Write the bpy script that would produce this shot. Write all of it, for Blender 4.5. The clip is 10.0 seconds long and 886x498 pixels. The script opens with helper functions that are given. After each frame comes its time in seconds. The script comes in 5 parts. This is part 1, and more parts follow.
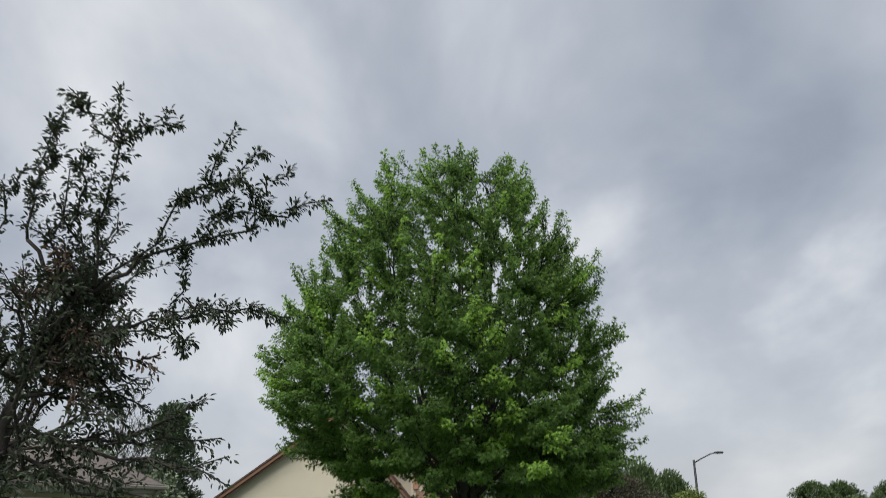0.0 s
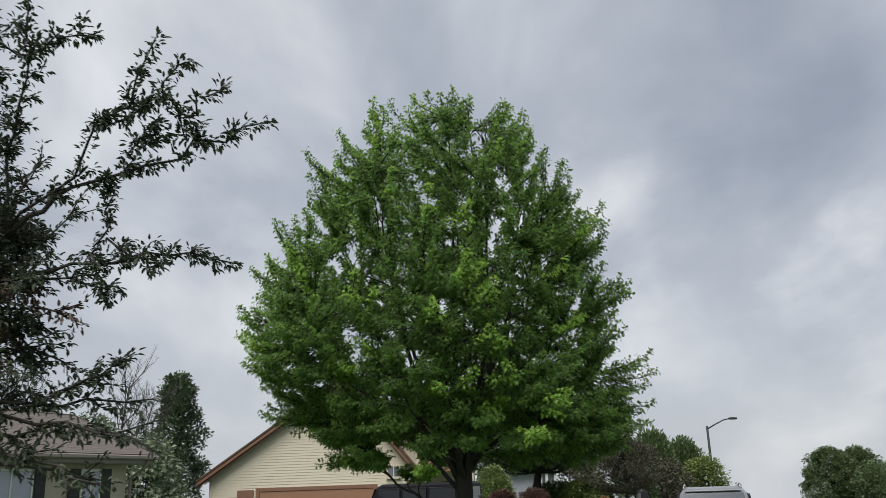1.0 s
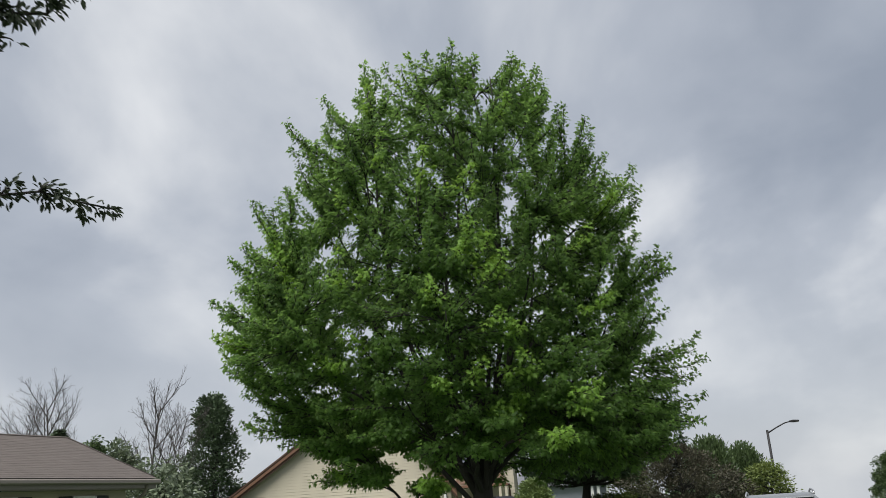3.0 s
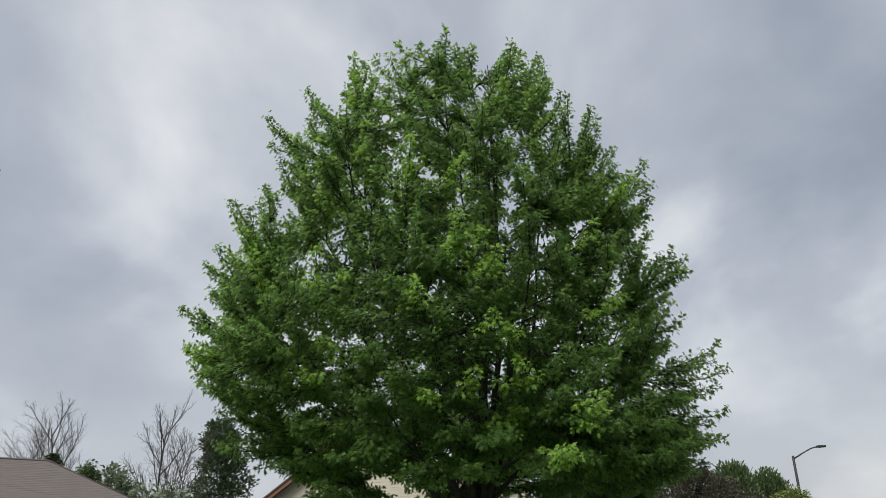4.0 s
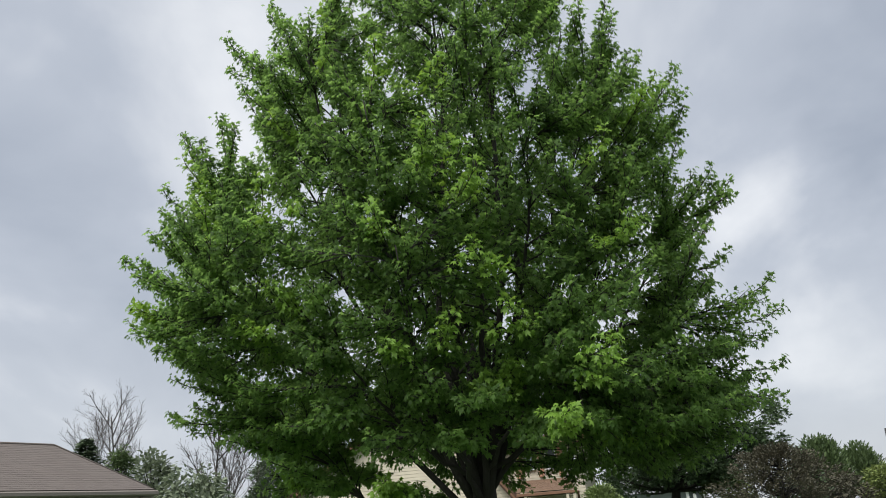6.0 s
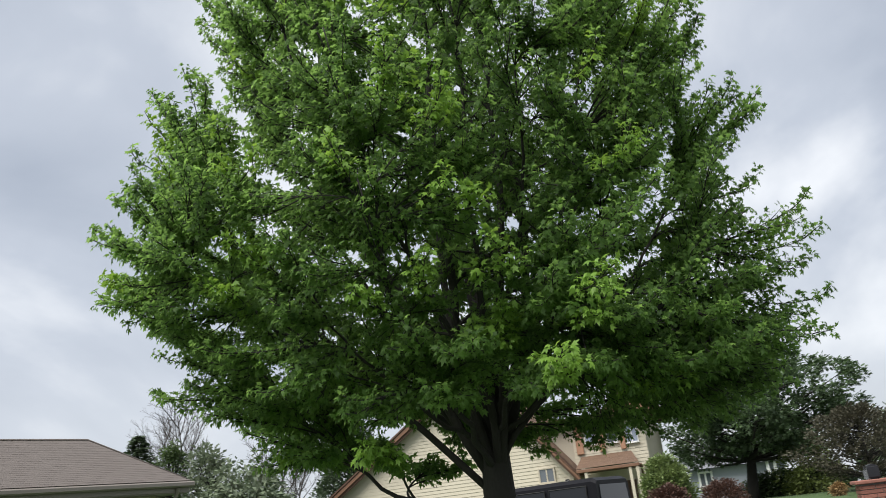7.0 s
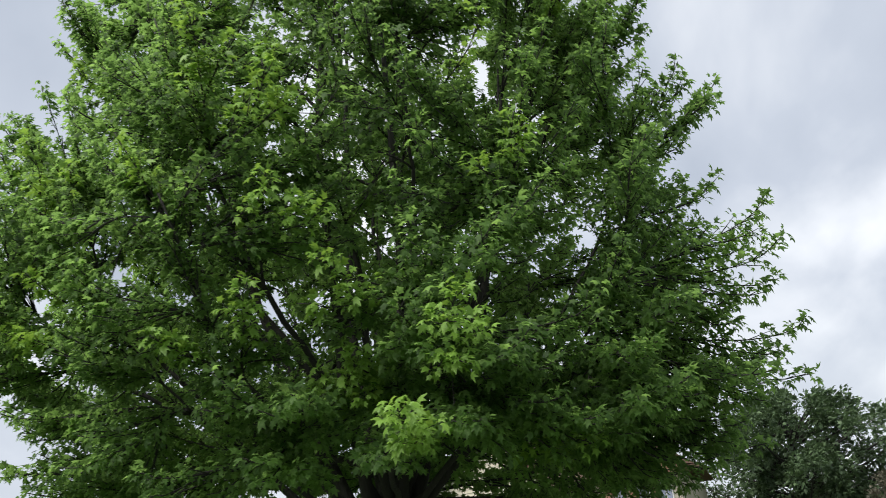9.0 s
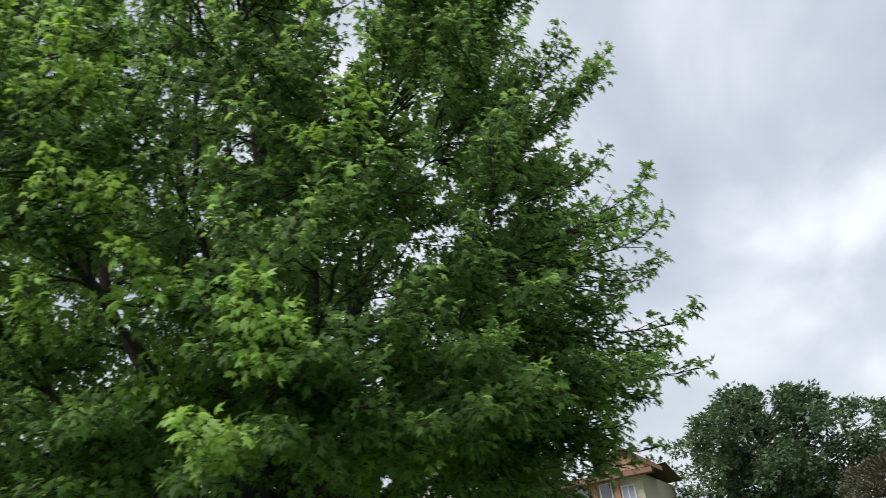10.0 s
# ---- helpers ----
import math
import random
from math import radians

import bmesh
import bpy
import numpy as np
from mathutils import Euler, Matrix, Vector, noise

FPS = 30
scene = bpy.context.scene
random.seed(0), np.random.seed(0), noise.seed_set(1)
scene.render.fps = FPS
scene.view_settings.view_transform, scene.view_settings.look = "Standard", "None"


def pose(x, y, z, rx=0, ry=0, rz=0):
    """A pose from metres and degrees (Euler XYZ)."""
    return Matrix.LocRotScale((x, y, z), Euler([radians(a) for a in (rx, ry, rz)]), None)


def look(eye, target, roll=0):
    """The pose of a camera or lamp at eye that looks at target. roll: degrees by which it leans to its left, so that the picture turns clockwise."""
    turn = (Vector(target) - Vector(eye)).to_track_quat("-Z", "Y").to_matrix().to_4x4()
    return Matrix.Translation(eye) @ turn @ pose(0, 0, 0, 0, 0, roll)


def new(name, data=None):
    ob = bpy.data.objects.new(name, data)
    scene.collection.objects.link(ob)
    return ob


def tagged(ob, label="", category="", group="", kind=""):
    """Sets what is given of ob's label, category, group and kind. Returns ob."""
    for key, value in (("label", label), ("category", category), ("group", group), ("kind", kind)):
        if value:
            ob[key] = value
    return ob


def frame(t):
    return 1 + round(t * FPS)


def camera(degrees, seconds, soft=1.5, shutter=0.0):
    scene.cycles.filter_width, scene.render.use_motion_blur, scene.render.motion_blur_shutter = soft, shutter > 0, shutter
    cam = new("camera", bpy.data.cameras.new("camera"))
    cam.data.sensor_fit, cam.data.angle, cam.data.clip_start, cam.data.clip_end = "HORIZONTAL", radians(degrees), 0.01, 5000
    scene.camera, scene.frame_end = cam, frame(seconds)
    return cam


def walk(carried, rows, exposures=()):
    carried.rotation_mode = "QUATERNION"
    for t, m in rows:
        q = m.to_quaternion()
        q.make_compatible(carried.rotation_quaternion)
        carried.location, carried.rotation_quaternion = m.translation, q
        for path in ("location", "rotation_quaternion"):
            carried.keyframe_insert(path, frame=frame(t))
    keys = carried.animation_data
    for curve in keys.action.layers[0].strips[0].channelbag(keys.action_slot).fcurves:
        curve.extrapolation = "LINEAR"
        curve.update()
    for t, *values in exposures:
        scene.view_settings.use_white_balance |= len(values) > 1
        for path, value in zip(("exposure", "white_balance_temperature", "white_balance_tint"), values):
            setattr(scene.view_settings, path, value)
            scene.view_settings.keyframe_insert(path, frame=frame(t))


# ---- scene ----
cam = camera(55.3, 10.0, soft=0.85, shutter=0.35)
PATH = [
    (0, (0.436, 0.307, 1.593), (0.405, 2.212, 2.202), -1.6),
    (0.5, (0.609, 0.907, 1.598), (0.561, 2.833, 2.134), -3.4),
    (1, (0.781, 1.468, 1.6), (0.718, 3.392, 2.143), -2.0),
    (1.5, (0.957, 2.099, 1.612), (0.894, 4.003, 2.222), -2.3),
    (2, (1.057, 2.646, 1.616), (0.955, 4.547, 2.23), -2.7),
    (2.5, (1.188, 3.225, 1.609), (1.049, 5.132, 2.194), -3.2),
    (2.7, (1.236, 3.434, 1.593), (1.085, 5.343, 2.171), -3.5),
    (4, (1.537, 5.015, 1.561), (1.334, 6.898, 2.205), -3.7),
    (4.5, (1.724, 5.596, 1.557), (1.491, 7.466, 2.227), -3.5),
    (5, (1.868, 6.141, 1.566), (1.593, 8.005, 2.238), -3.4),
    (5.5, (2.063, 6.619, 1.544), (1.746, 8.483, 2.197), -3.7),
    (5.7, (2.129, 6.883, 1.557), (1.789, 8.75, 2.19), -4.0),
    (6.8, (2.641, 8.247, 1.301), (2.148, 10.087, 1.913), -6.1),
    (7, (2.727, 8.508, 1.285), (2.197, 10.338, 1.895), -6.9),
    (7.5, (2.944, 9.033, 1.298), (2.342, 10.835, 1.922), -8.2),
    (8, (3.171, 9.563, 1.317), (2.556, 11.336, 2.009), -8.2),
    (8.5, (3.441, 10.105, 1.417), (2.814, 11.859, 2.147), -7.7),
    (9, (3.673, 10.544, 1.441), (3.035, 12.287, 2.186), -7.3),
    (9.5, (3.955, 11.052, 1.451), (3.305, 12.788, 2.201), -7.7),
    (10, (4.246, 11.533, 1.463), (3.648, 13.286, 2.217), -9.3),
]
walk(cam, [(t, look(eye, target, roll)) for t, eye, target, roll in PATH],
     [(0.0, -0.05), (2.5, -0.06), (4.0, -0.06), (5.5, 0.06), (6.8, 0.32), (7.5, 0.38), (9.0, 0.44), (10.0, 0.44)])

# ---- world and light ----
SUN_ELEV, SUN_ROT = 57.0, 205.0
world = bpy.data.worlds.new("overcast_sky")
scene.world = world
world.use_nodes = True


def sky_nodes():
    nt = world.node_tree
    nt.nodes.clear()
    n, l = nt.nodes.new, nt.links.new
    out, bg = n("ShaderNodeOutputWorld"), n("ShaderNodeBackground")
    co = n("ShaderNodeTexCoord")
    # cloud deck: project the view direction on a flat layer so that clouds shrink to the horizon
    sep = n("ShaderNodeSeparateXYZ")
    l(co.outputs["Generated"], sep.inputs[0])
    zz = n("ShaderNodeMath"); zz.operation = "MAXIMUM"; zz.inputs[1].default_value = 0.0
    l(sep.outputs["Z"], zz.inputs[0])
    za = n("ShaderNodeMath"); za.operation = "ADD"; za.inputs[1].default_value = 0.42
    l(zz.outputs[0], za.inputs[0])
    dv = n("ShaderNodeVectorMath"); dv.operation = "DIVIDE"
    cz = n("ShaderNodeCombineXYZ")
    for k in range(3):
        l(za.outputs[0], cz.inputs[k])
    l(co.outputs["Generated"], dv.inputs[0]); l(cz.outputs[0], dv.inputs[1])
    mp = n("ShaderNodeMapping")
    mp.inputs["Location"].default_value = CLOUD_AT
    mp.inputs["Rotation"].default_value = (0, 0, radians(24))
    mp.inputs["Scale"].default_value = (1.5, 1.05, 0.0)
    l(dv.outputs[0], mp.inputs[0])
    big = n("ShaderNodeTexNoise")
    big.inputs["Scale"].default_value, big.inputs["Detail"].default_value = 1.7, 6.0
    big.inputs["Roughness"].default_value, big.inputs["Distortion"].default_value = 0.47, 0.25
    l(mp.outputs[0], big.inputs["Vector"])
    ramp = n("ShaderNodeValToRGB")
    e = ramp.color_ramp.elements
    e[0].position, e[0].color = 0.30, (0.334, 0.377, 0.453, 1)
    e[1].position, e[1].color = 0.70, (0.81, 0.832, 0.865, 1)
    mid = e.new(0.50); mid.color = (0.481, 0.522, 0.595, 1)
    # ragged rifts and folds, pushed about by a finer noise
    rag = n("ShaderNodeTexNoise")
    rag.inputs["Scale"].default_value, rag.inputs["Detail"].default_value = 5.0, 4.0
    l(mp.outputs[0], rag.inputs["Vector"])
    sh = n("ShaderNodeVectorMath"); sh.operation = "MULTIPLY_ADD"
    sh.inputs[1].default_value, sh.inputs[2].default_value = (0.30,) * 3, (-0.15,) * 3
    l(rag.outputs["Color"], sh.inputs[0])
    wob = n("ShaderNodeVectorMath"); wob.operation = "ADD"
    l(co.outputs["Generated"], wob.inputs[0]); l(sh.outputs[0], wob.inputs[1])
    total = big.outputs["Fac"]
    for way, wide, weight in RIFTS:
        ds = n("ShaderNodeVectorMath"); ds.operation = "DISTANCE"
        ds.inputs[1].default_value = way
        l(wob.outputs[0], ds.inputs[0])
        mr = n("ShaderNodeMapRange"); mr.interpolation_type = "SMOOTHSTEP"
        mr.inputs["From Min"].default_value, mr.inputs["From Max"].default_value = 0.0, 1.7 * radians(wide)
        mr.inputs["To Min"].default_value, mr.inputs["To Max"].default_value = weight, 0.0
        l(ds.outputs["Value"], mr.inputs["Value"])
        ad = n("ShaderNodeMath"); ad.operation = "ADD"
        l(total, ad.inputs[0]); l(mr.outputs[0], ad.inputs[1])
        total = ad.outputs[0]
    l(total, ramp.inputs[0])
    # paler, warmer air low down
    low = n("ShaderNodeMapRange")
    low.inputs["From Min"].default_value, low.inputs["From Max"].default_value = 0.0, 0.34
    low.inputs["To Min"].default_value, low.inputs["To Max"].default_value = 0.55, 0.0
    low.interpolation_type = "SMOOTHSTEP"
    l(sep.outputs["Z"], low.inputs["Value"])
    mx = n("ShaderNodeMix"); mx.data_type = "RGBA"
    l(low.outputs[0], mx.inputs["Factor"]); l(ramp.outputs[0], mx.inputs[6])
    mx.inputs[7].default_value = (0.672, 0.695, 0.725, 1)
    sky = n("ShaderNodeTexSky")
    sky.sky_type, sky.sun_disc = "NISHITA", False
    sky.sun_elevation, sky.sun_rotation = radians(SUN_ELEV), radians(SUN_ROT)
    sm = n("ShaderNodeVectorMath"); sm.operation = "SCALE"; sm.inputs["Scale"].default_value = 0.10
    l(sky.outputs[0], sm.inputs[0])
    fin = n("ShaderNodeMix"); fin.data_type = "RGBA"; fin.inputs["Factor"].default_value = 0.08
    l(mx.outputs[2], fin.inputs[6]); l(sm.outputs[0], fin.inputs[7])
    l(fin.outputs[2], bg.inputs["Color"]); bg.inputs["Strength"].default_value = 1.0
    l(bg.outputs[0], out.inputs["Surface"])


CLOUD_AT = (0.3, 0.9, 0.0)
# bright rifts (+) and heavy folds (-) in the cloud deck: direction, half-width in degrees, weight
RIFTS = [((0.153, 0.953, 0.262), 5.95, 0.085),
         ((0.244, 0.954, 0.176), 6.8, 0.055),
         ((0.411, 0.893, 0.185), 4.25, 0.115),
         ((0.313, 0.883, 0.351), 7.65, -0.063),
         ((-0.151, 0.842, 0.518), 7.65, 0.043),
         ((-0.414, 0.823, 0.39), 5.95, 0.056),
         ((-0.277, 0.783, 0.557), 5.95, 0.056),
         ((0.354, 0.809, 0.469), 7.65, -0.063)]
sky_nodes()
sun_data = bpy.data.lights.new("sun", "SUN")
sun_data.energy, sun_data.angle, sun_data.color = 4.0, radians(50), (1.0, 0.97, 0.92)
sun = new("sun", sun_data)
sun.matrix_world = pose(0, 0, 30, 90 - SUN_ELEV, 0, 180 - SUN_ROT)

rng = np.random.default_rng(7)


# ---- materials ----
def material(name, color, rough=0.6, metal=0.0, vary=0.25, scale=6.0, bump=0.2, fine=60.0, spread=None, through_light=0.0, glow=1.3, per=None, spec=0.5, stretch=(1, 1, 1), solo=0.65):
    """Two scales of tone variation and relief on a base colour."""
    m = bpy.data.materials.new(name)
    m.use_nodes = True
    nt = m.node_tree
    n, l = nt.nodes.new, nt.links.new
    b = nt.nodes["Principled BSDF"]
    out = nt.nodes["Material Output"]
    b.inputs["Roughness"].default_value, b.inputs["Metallic"].default_value = rough, metal
    b.inputs["Specular IOR Level"].default_value = spec
    co = n("ShaderNodeTexCoord")
    mp = n("ShaderNodeMapping"); mp.inputs["Scale"].default_value = stretch
    l(co.outputs["Object"], mp.inputs[0])
    a = n("ShaderNodeTexNoise"); a.inputs["Scale"].default_value, a.inputs["Detail"].default_value = scale, 4
    f = n("ShaderNodeTexNoise"); f.inputs["Scale"].default_value, f.inputs["Detail"].default_value = fine, 3
    l(mp.outputs[0], a.inputs["Vector"]); l(mp.outputs[0], f.inputs["Vector"])
    c = Vector(color)
    dark = [v * (1 - vary) for v in c]
    light = [min(1, v * (1 + vary)) for v in c] if spread is None else list(spread)
    mix = n("ShaderNodeMix"); mix.data_type = "RGBA"
    mix.inputs[6].default_value, mix.inputs[7].default_value = (*dark, 1), (*light, 1)
    av = n("ShaderNodeMath"); av.operation = "MULTIPLY_ADD"; av.inputs[1].default_value = 0.6; av.inputs[2].default_value = 0.0
    l(a.outputs["Fac"], av.inputs[0])
    sm = n("ShaderNodeMath"); sm.operation = "MULTIPLY_ADD"; sm.inputs[1].default_value = 0.4
    l(f.outputs["Fac"], sm.inputs[0]); l(av.outputs[0], sm.inputs[2])
    fac = sm
    if per:
        if per == "island":
            g = n("ShaderNodeNewGeometry"); src = g.outputs["Random Per Island"]
        else:
            g = n("ShaderNodeObjectInfo"); src = g.outputs["Random"]
        mixv = n("ShaderNodeMath"); mixv.operation = "MULTIPLY_ADD"; mixv.inputs[1].default_value = solo
        sc = n("ShaderNodeMapRange")
        sc.inputs["From Min"].default_value, sc.inputs["From Max"].default_value = 0.34, 0.66
        sc.inputs["To Min"].default_value, sc.inputs["To Max"].default_value = 0.0, 1 - solo
        l(sm.outputs[0], sc.inputs["Value"]); l(src, mixv.inputs[0]); l(sc.outputs[0], mixv.inputs[2])
        fac = mixv
    l(fac.outputs[0], mix.inputs["Factor"])
    l(mix.outputs[2], b.inputs["Base Color"])
    if bump:
        bp = n("ShaderNodeBump"); bp.inputs["Strength"].default_value = bump; bp.inputs["Distance"].default_value = 0.02
        l(f.outputs["Fac"], bp.inputs["Height"]); l(bp.outputs[0], b.inputs["Normal"])
    if through_light:
        t = n("ShaderNodeBsdfTranslucent"); ms = n("ShaderNodeMixShader"); ms.inputs[0].default_value = through_light
        hs = n("ShaderNodeHueSaturation"); hs.inputs["Hue"].default_value = 0.485; hs.inputs["Saturation"].default_value = 1.02; hs.inputs["Value"].default_value = glow
        l(mix.outputs[2], hs.inputs["Color"]); l(hs.outputs[0], t.inputs["Color"])
        l(b.outputs[0], ms.inputs[1]); l(t.outputs[0], ms.inputs[2]); l(ms.outputs[0], out.inputs["Surface"])
    return m


M_MAPLE = material("maple_leaf", (0.051, 0.118, 0.036), 0.5, vary=0.5, spread=(0.144, 0.255, 0.062), per="island", solo=0.38, scale=2.6, through_light=0.62, glow=2.4, bump=0, spec=0.22)
# yellow-green of young growth, with sky light on outer sprays put into the colour
M_YOUNG_LIT = material("young_skylit_maple_leaf", (0.18, 0.35, 0.050), 0.5, vary=0.3, spread=(0.29, 0.49, 0.085), per="island", through_light=0.45, glow=1.2, bump=0, spec=0.35)
M_CRAB = material("crabapple_leaf", (0.036, 0.054, 0.036), 0.5, vary=0.4, spread=(0.075, 0.095, 0.055), per="island", through_light=0.2, bump=0, spec=0.25)
M_CRAB_RED = material("bronze_leaf", (0.085, 0.055, 0.040), 0.45, vary=0.35, spread=(0.15, 0.10, 0.06), per="island", through_light=0.2, bump=0)
M_BARK = material("maple_bark", (0.032, 0.029, 0.026), 0.92, vary=0.45, scale=5, fine=38, bump=0.9, stretch=(1, 1, 0.25))
M_DARKBARK = material("crabapple_bark", (0.038, 0.032, 0.029), 0.9, vary=0.4, scale=8, fine=60, bump=0.7)
M_DEADBARK = material("dead_bark", (0.062, 0.055, 0.050), 0.9, vary=0.3, scale=5, fine=40, bump=0.4)
M_FAR = material("far_foliage", (0.072, 0.120, 0.050), 0.6, vary=0.4, spread=(0.135, 0.20, 0.075), per="island", through_light=0.25, bump=0)
M_FARDARK = material("dark_foliage", (0.050, 0.098, 0.042), 0.65, vary=0.5, spread=(0.105, 0.17, 0.07), per="island", through_light=0.22, bump=0)
M_CONIFER = material("conifer_foliage", (0.055, 0.088, 0.048), 0.65, vary=0.4, spread=(0.115, 0.165, 0.085), per="island", through_light=0.1, bump=0)
M_LIME = material("yellow_green_foliage", (0.14, 0.19, 0.05), 0.55, vary=0.4, spread=(0.22, 0.28, 0.08), per="island", through_light=0.25, bump=0)
M_PURPLE = material("plum_foliage", (0.058, 0.060, 0.038), 0.7, vary=0.35, spread=(0.105, 0.096, 0.060), per="island", through_light=0.15, bump=0)
M_BARB = material("barberry_foliage", (0.075, 0.038, 0.028), 0.6, vary=0.4, spread=(0.14, 0.075, 0.052), per="island", through_light=0.15, bump=0)
M_TOPI = material("clipped_shrub_leaf", (0.12, 0.19, 0.06), 0.5, vary=0.4, spread=(0.26, 0.34, 0.12), per="island", through_light=0.2, bump=0)
M_SILVER = material("silvery_leaf", (0.12, 0.17, 0.10), 0.5, vary=0.4, spread=(0.26, 0.31, 0.2), per="island", through_light=0.2, bump=0)
M_GRASS = material("lawn", (0.058, 0.102, 0.032), 0.95, vary=0.45, scale=0.9, fine=25, bump=0.8)
M_ROAD = material("asphalt", (0.055, 0.055, 0.057), 0.9, vary=0.3, scale=0.8, fine=120, bump=0.4)
M_CONC = material("concrete", (0.36, 0.35, 0.33), 0.85, vary=0.2, scale=0.9, fine=70, bump=0.25)
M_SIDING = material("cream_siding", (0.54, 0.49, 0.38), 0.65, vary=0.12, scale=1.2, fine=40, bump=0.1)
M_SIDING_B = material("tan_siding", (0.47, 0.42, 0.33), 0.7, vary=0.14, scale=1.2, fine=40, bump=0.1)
M_TRIM = material("brown_trim", (0.18, 0.092, 0.054), 0.6, vary=0.25, scale=3, fine=40, bump=0.2)
M_TRIM_DARK = material("dark_brown_trim", (0.10, 0.052, 0.034), 0.6, vary=0.25, scale=3, fine=40, bump=0.2)
M_CEDAR = material("cedar_panel", (0.37, 0.205, 0.125), 0.6, vary=0.25, scale=4, fine=45, bump=0.3, stretch=(1, 1, 0.3))
M_GDOOR = material("brown_garage_door", (0.26, 0.135, 0.08), 0.55, vary=0.15, scale=2, fine=50, bump=0.15)
M_SHINGLE = material("grey_brown_shingle", (0.150, 0.128, 0.116), 0.92, vary=0.08, scale=2.5, fine=55, bump=0.6, per="island")
M_SHINGLE_B = material("brown_shingle", (0.155, 0.096, 0.062), 0.92, vary=0.2, scale=2.5, fine=55, bump=0.6, per="island")
M_GUTTER = material("taupe_gutter", (0.23, 0.20, 0.175), 0.45, vary=0.15, scale=2, fine=30, bump=0.05)
M_GREYROOF = material("grey_shingle", (0.17, 0.175, 0.19), 0.9, vary=0.15, scale=1.5, fine=40, bump=0.3)
M_WHITE = material("white_frame", (0.72, 0.72, 0.70), 0.5, vary=0.08, scale=4, fine=40, bump=0.05)
M_GLASS = material("window_glass", (0.10, 0.115, 0.13), 0.06, vary=0.2, scale=1.0, fine=5, bump=0.0, spec=1.0)
M_CURTAIN = material("blue_curtained_glass", (0.33, 0.37, 0.47), 0.12, vary=0.2, scale=2.0, fine=9, bump=0.0, spec=0.8)
M_SHUTTER = material("dark_green_shutter", (0.022, 0.028, 0.026), 0.6, vary=0.3, scale=4, fine=40, bump=0.2)
M_GREYWALL = material("blue_grey_siding", (0.30, 0.32, 0.36), 0.7, vary=0.12, scale=1.2, fine=40, bump=0.1)
M_BLACK = material("black_paint", (0.020, 0.020, 0.024), 0.25, vary=0.2, scale=3, fine=30, bump=0.02)
M_JEEP = material("dark_purple_black_car_paint", (0.030, 0.026, 0.034), 0.2, vary=0.15, scale=2, fine=30, bump=0.0, spec=0.7)
M_TOP = material("black_hardtop", (0.010, 0.010, 0.013), 0.45, vary=0.2, scale=4, fine=90, bump=0.03, spec=0.12)
M_CARGLASS = material("tinted_car_glass", (0.012, 0.013, 0.016), 0.05, vary=0.2, scale=1, fine=5, bump=0.0, spec=0.45)
M_CARGLASS_L = material("pale_car_glass", (0.02, 0.023, 0.028), 0.05, vary=0.2, scale=1, fine=5, bump=0.0, spec=0.55)
# base colour lifted to blue-grey to stand in for reflected sky
M_VANGLASS = material("sky_tinted_car_glass", (0.065, 0.08, 0.10), 0.10, vary=0.2, scale=1, fine=5, bump=0.0, spec=0.7)
M_SILVERCAR = material("silver_car_paint", (0.30, 0.31, 0.32), 0.35, 0.4, vary=0.1, scale=2, fine=30, bump=0.0, spec=0.6)
M_RUBBER = material("tyre_rubber", (0.022, 0.022, 0.022), 0.85, vary=0.3, scale=9, fine=60, bump=0.3)
M_ALLOY = material("alloy_rim", (0.45, 0.45, 0.46), 0.35, 0.8, vary=0.15, scale=6, fine=40, bump=0.05)
M_TAIL = material("red_lamp_glass", (0.30, 0.015, 0.015), 0.15, vary=0.2, scale=9, fine=50, bump=0.0)
M_POLE = material("dark_bronze_pole", (0.022, 0.021, 0.022), 0.6, 0.2, vary=0.25, scale=5, fine=50, bump=0.1)
M_BRICK = material("salmon_brick", (0.36, 0.155, 0.115), 0.85, vary=0.3, scale=6, fine=60, bump=0.3, per="object")
M_ORANGE = material("amber_foliage", (0.28, 0.17, 0.07), 0.6, vary=0.3, spread=(0.40, 0.28, 0.13), per="island", through_light=0.15, bump=0)


# ---- small building kit ----
def thing(name, at, label, category, group="", kind="", turn=0.0):
    ob = new(name)
    ob.empty_display_size = 0.2
    ob.matrix_world = pose(*at, 0, 0, turn)
    return tagged(ob, label, category, group, kind)


def link_mesh(name, me, mat, parent, label="", kind=""):
    ob = new(name, me)
    me.materials.append(mat)
    if parent is not None:
        ob.parent = parent
    return tagged(ob, label, kind=kind)


def part(name, bm, mat, parent, label="", smooth=False, kind=""):
    me = bpy.data.meshes.new(name)
    bm.normal_update()
    bm.to_mesh(me)
    bm.free()
    if smooth:
        for p in me.polygons:
            p.use_smooth = True
    return link_mesh(name, me, mat, parent, label, kind)


def box(bm, lo, hi, bevel=0.0, m=None):
    c = [(a + b) / 2 for a, b in zip(lo, hi)]
    s = [abs(b - a) for a, b in zip(lo, hi)]
    r = bmesh.ops.create_cube(bm, size=1.0, matrix=(m or Matrix()) @ Matrix.Translation(c) @ Matrix.Diagonal((*s, 1)))
    if bevel:
        es = list({e for v in r["verts"] for e in v.link_edges})
        bmesh.ops.bevel(bm, geom=es, offset=bevel, segments=1, affect="EDGES", profile=0.6)
    return bm


def boxed(lo, hi, bevel=0.0):
    return box(bmesh.new(), lo, hi, bevel)


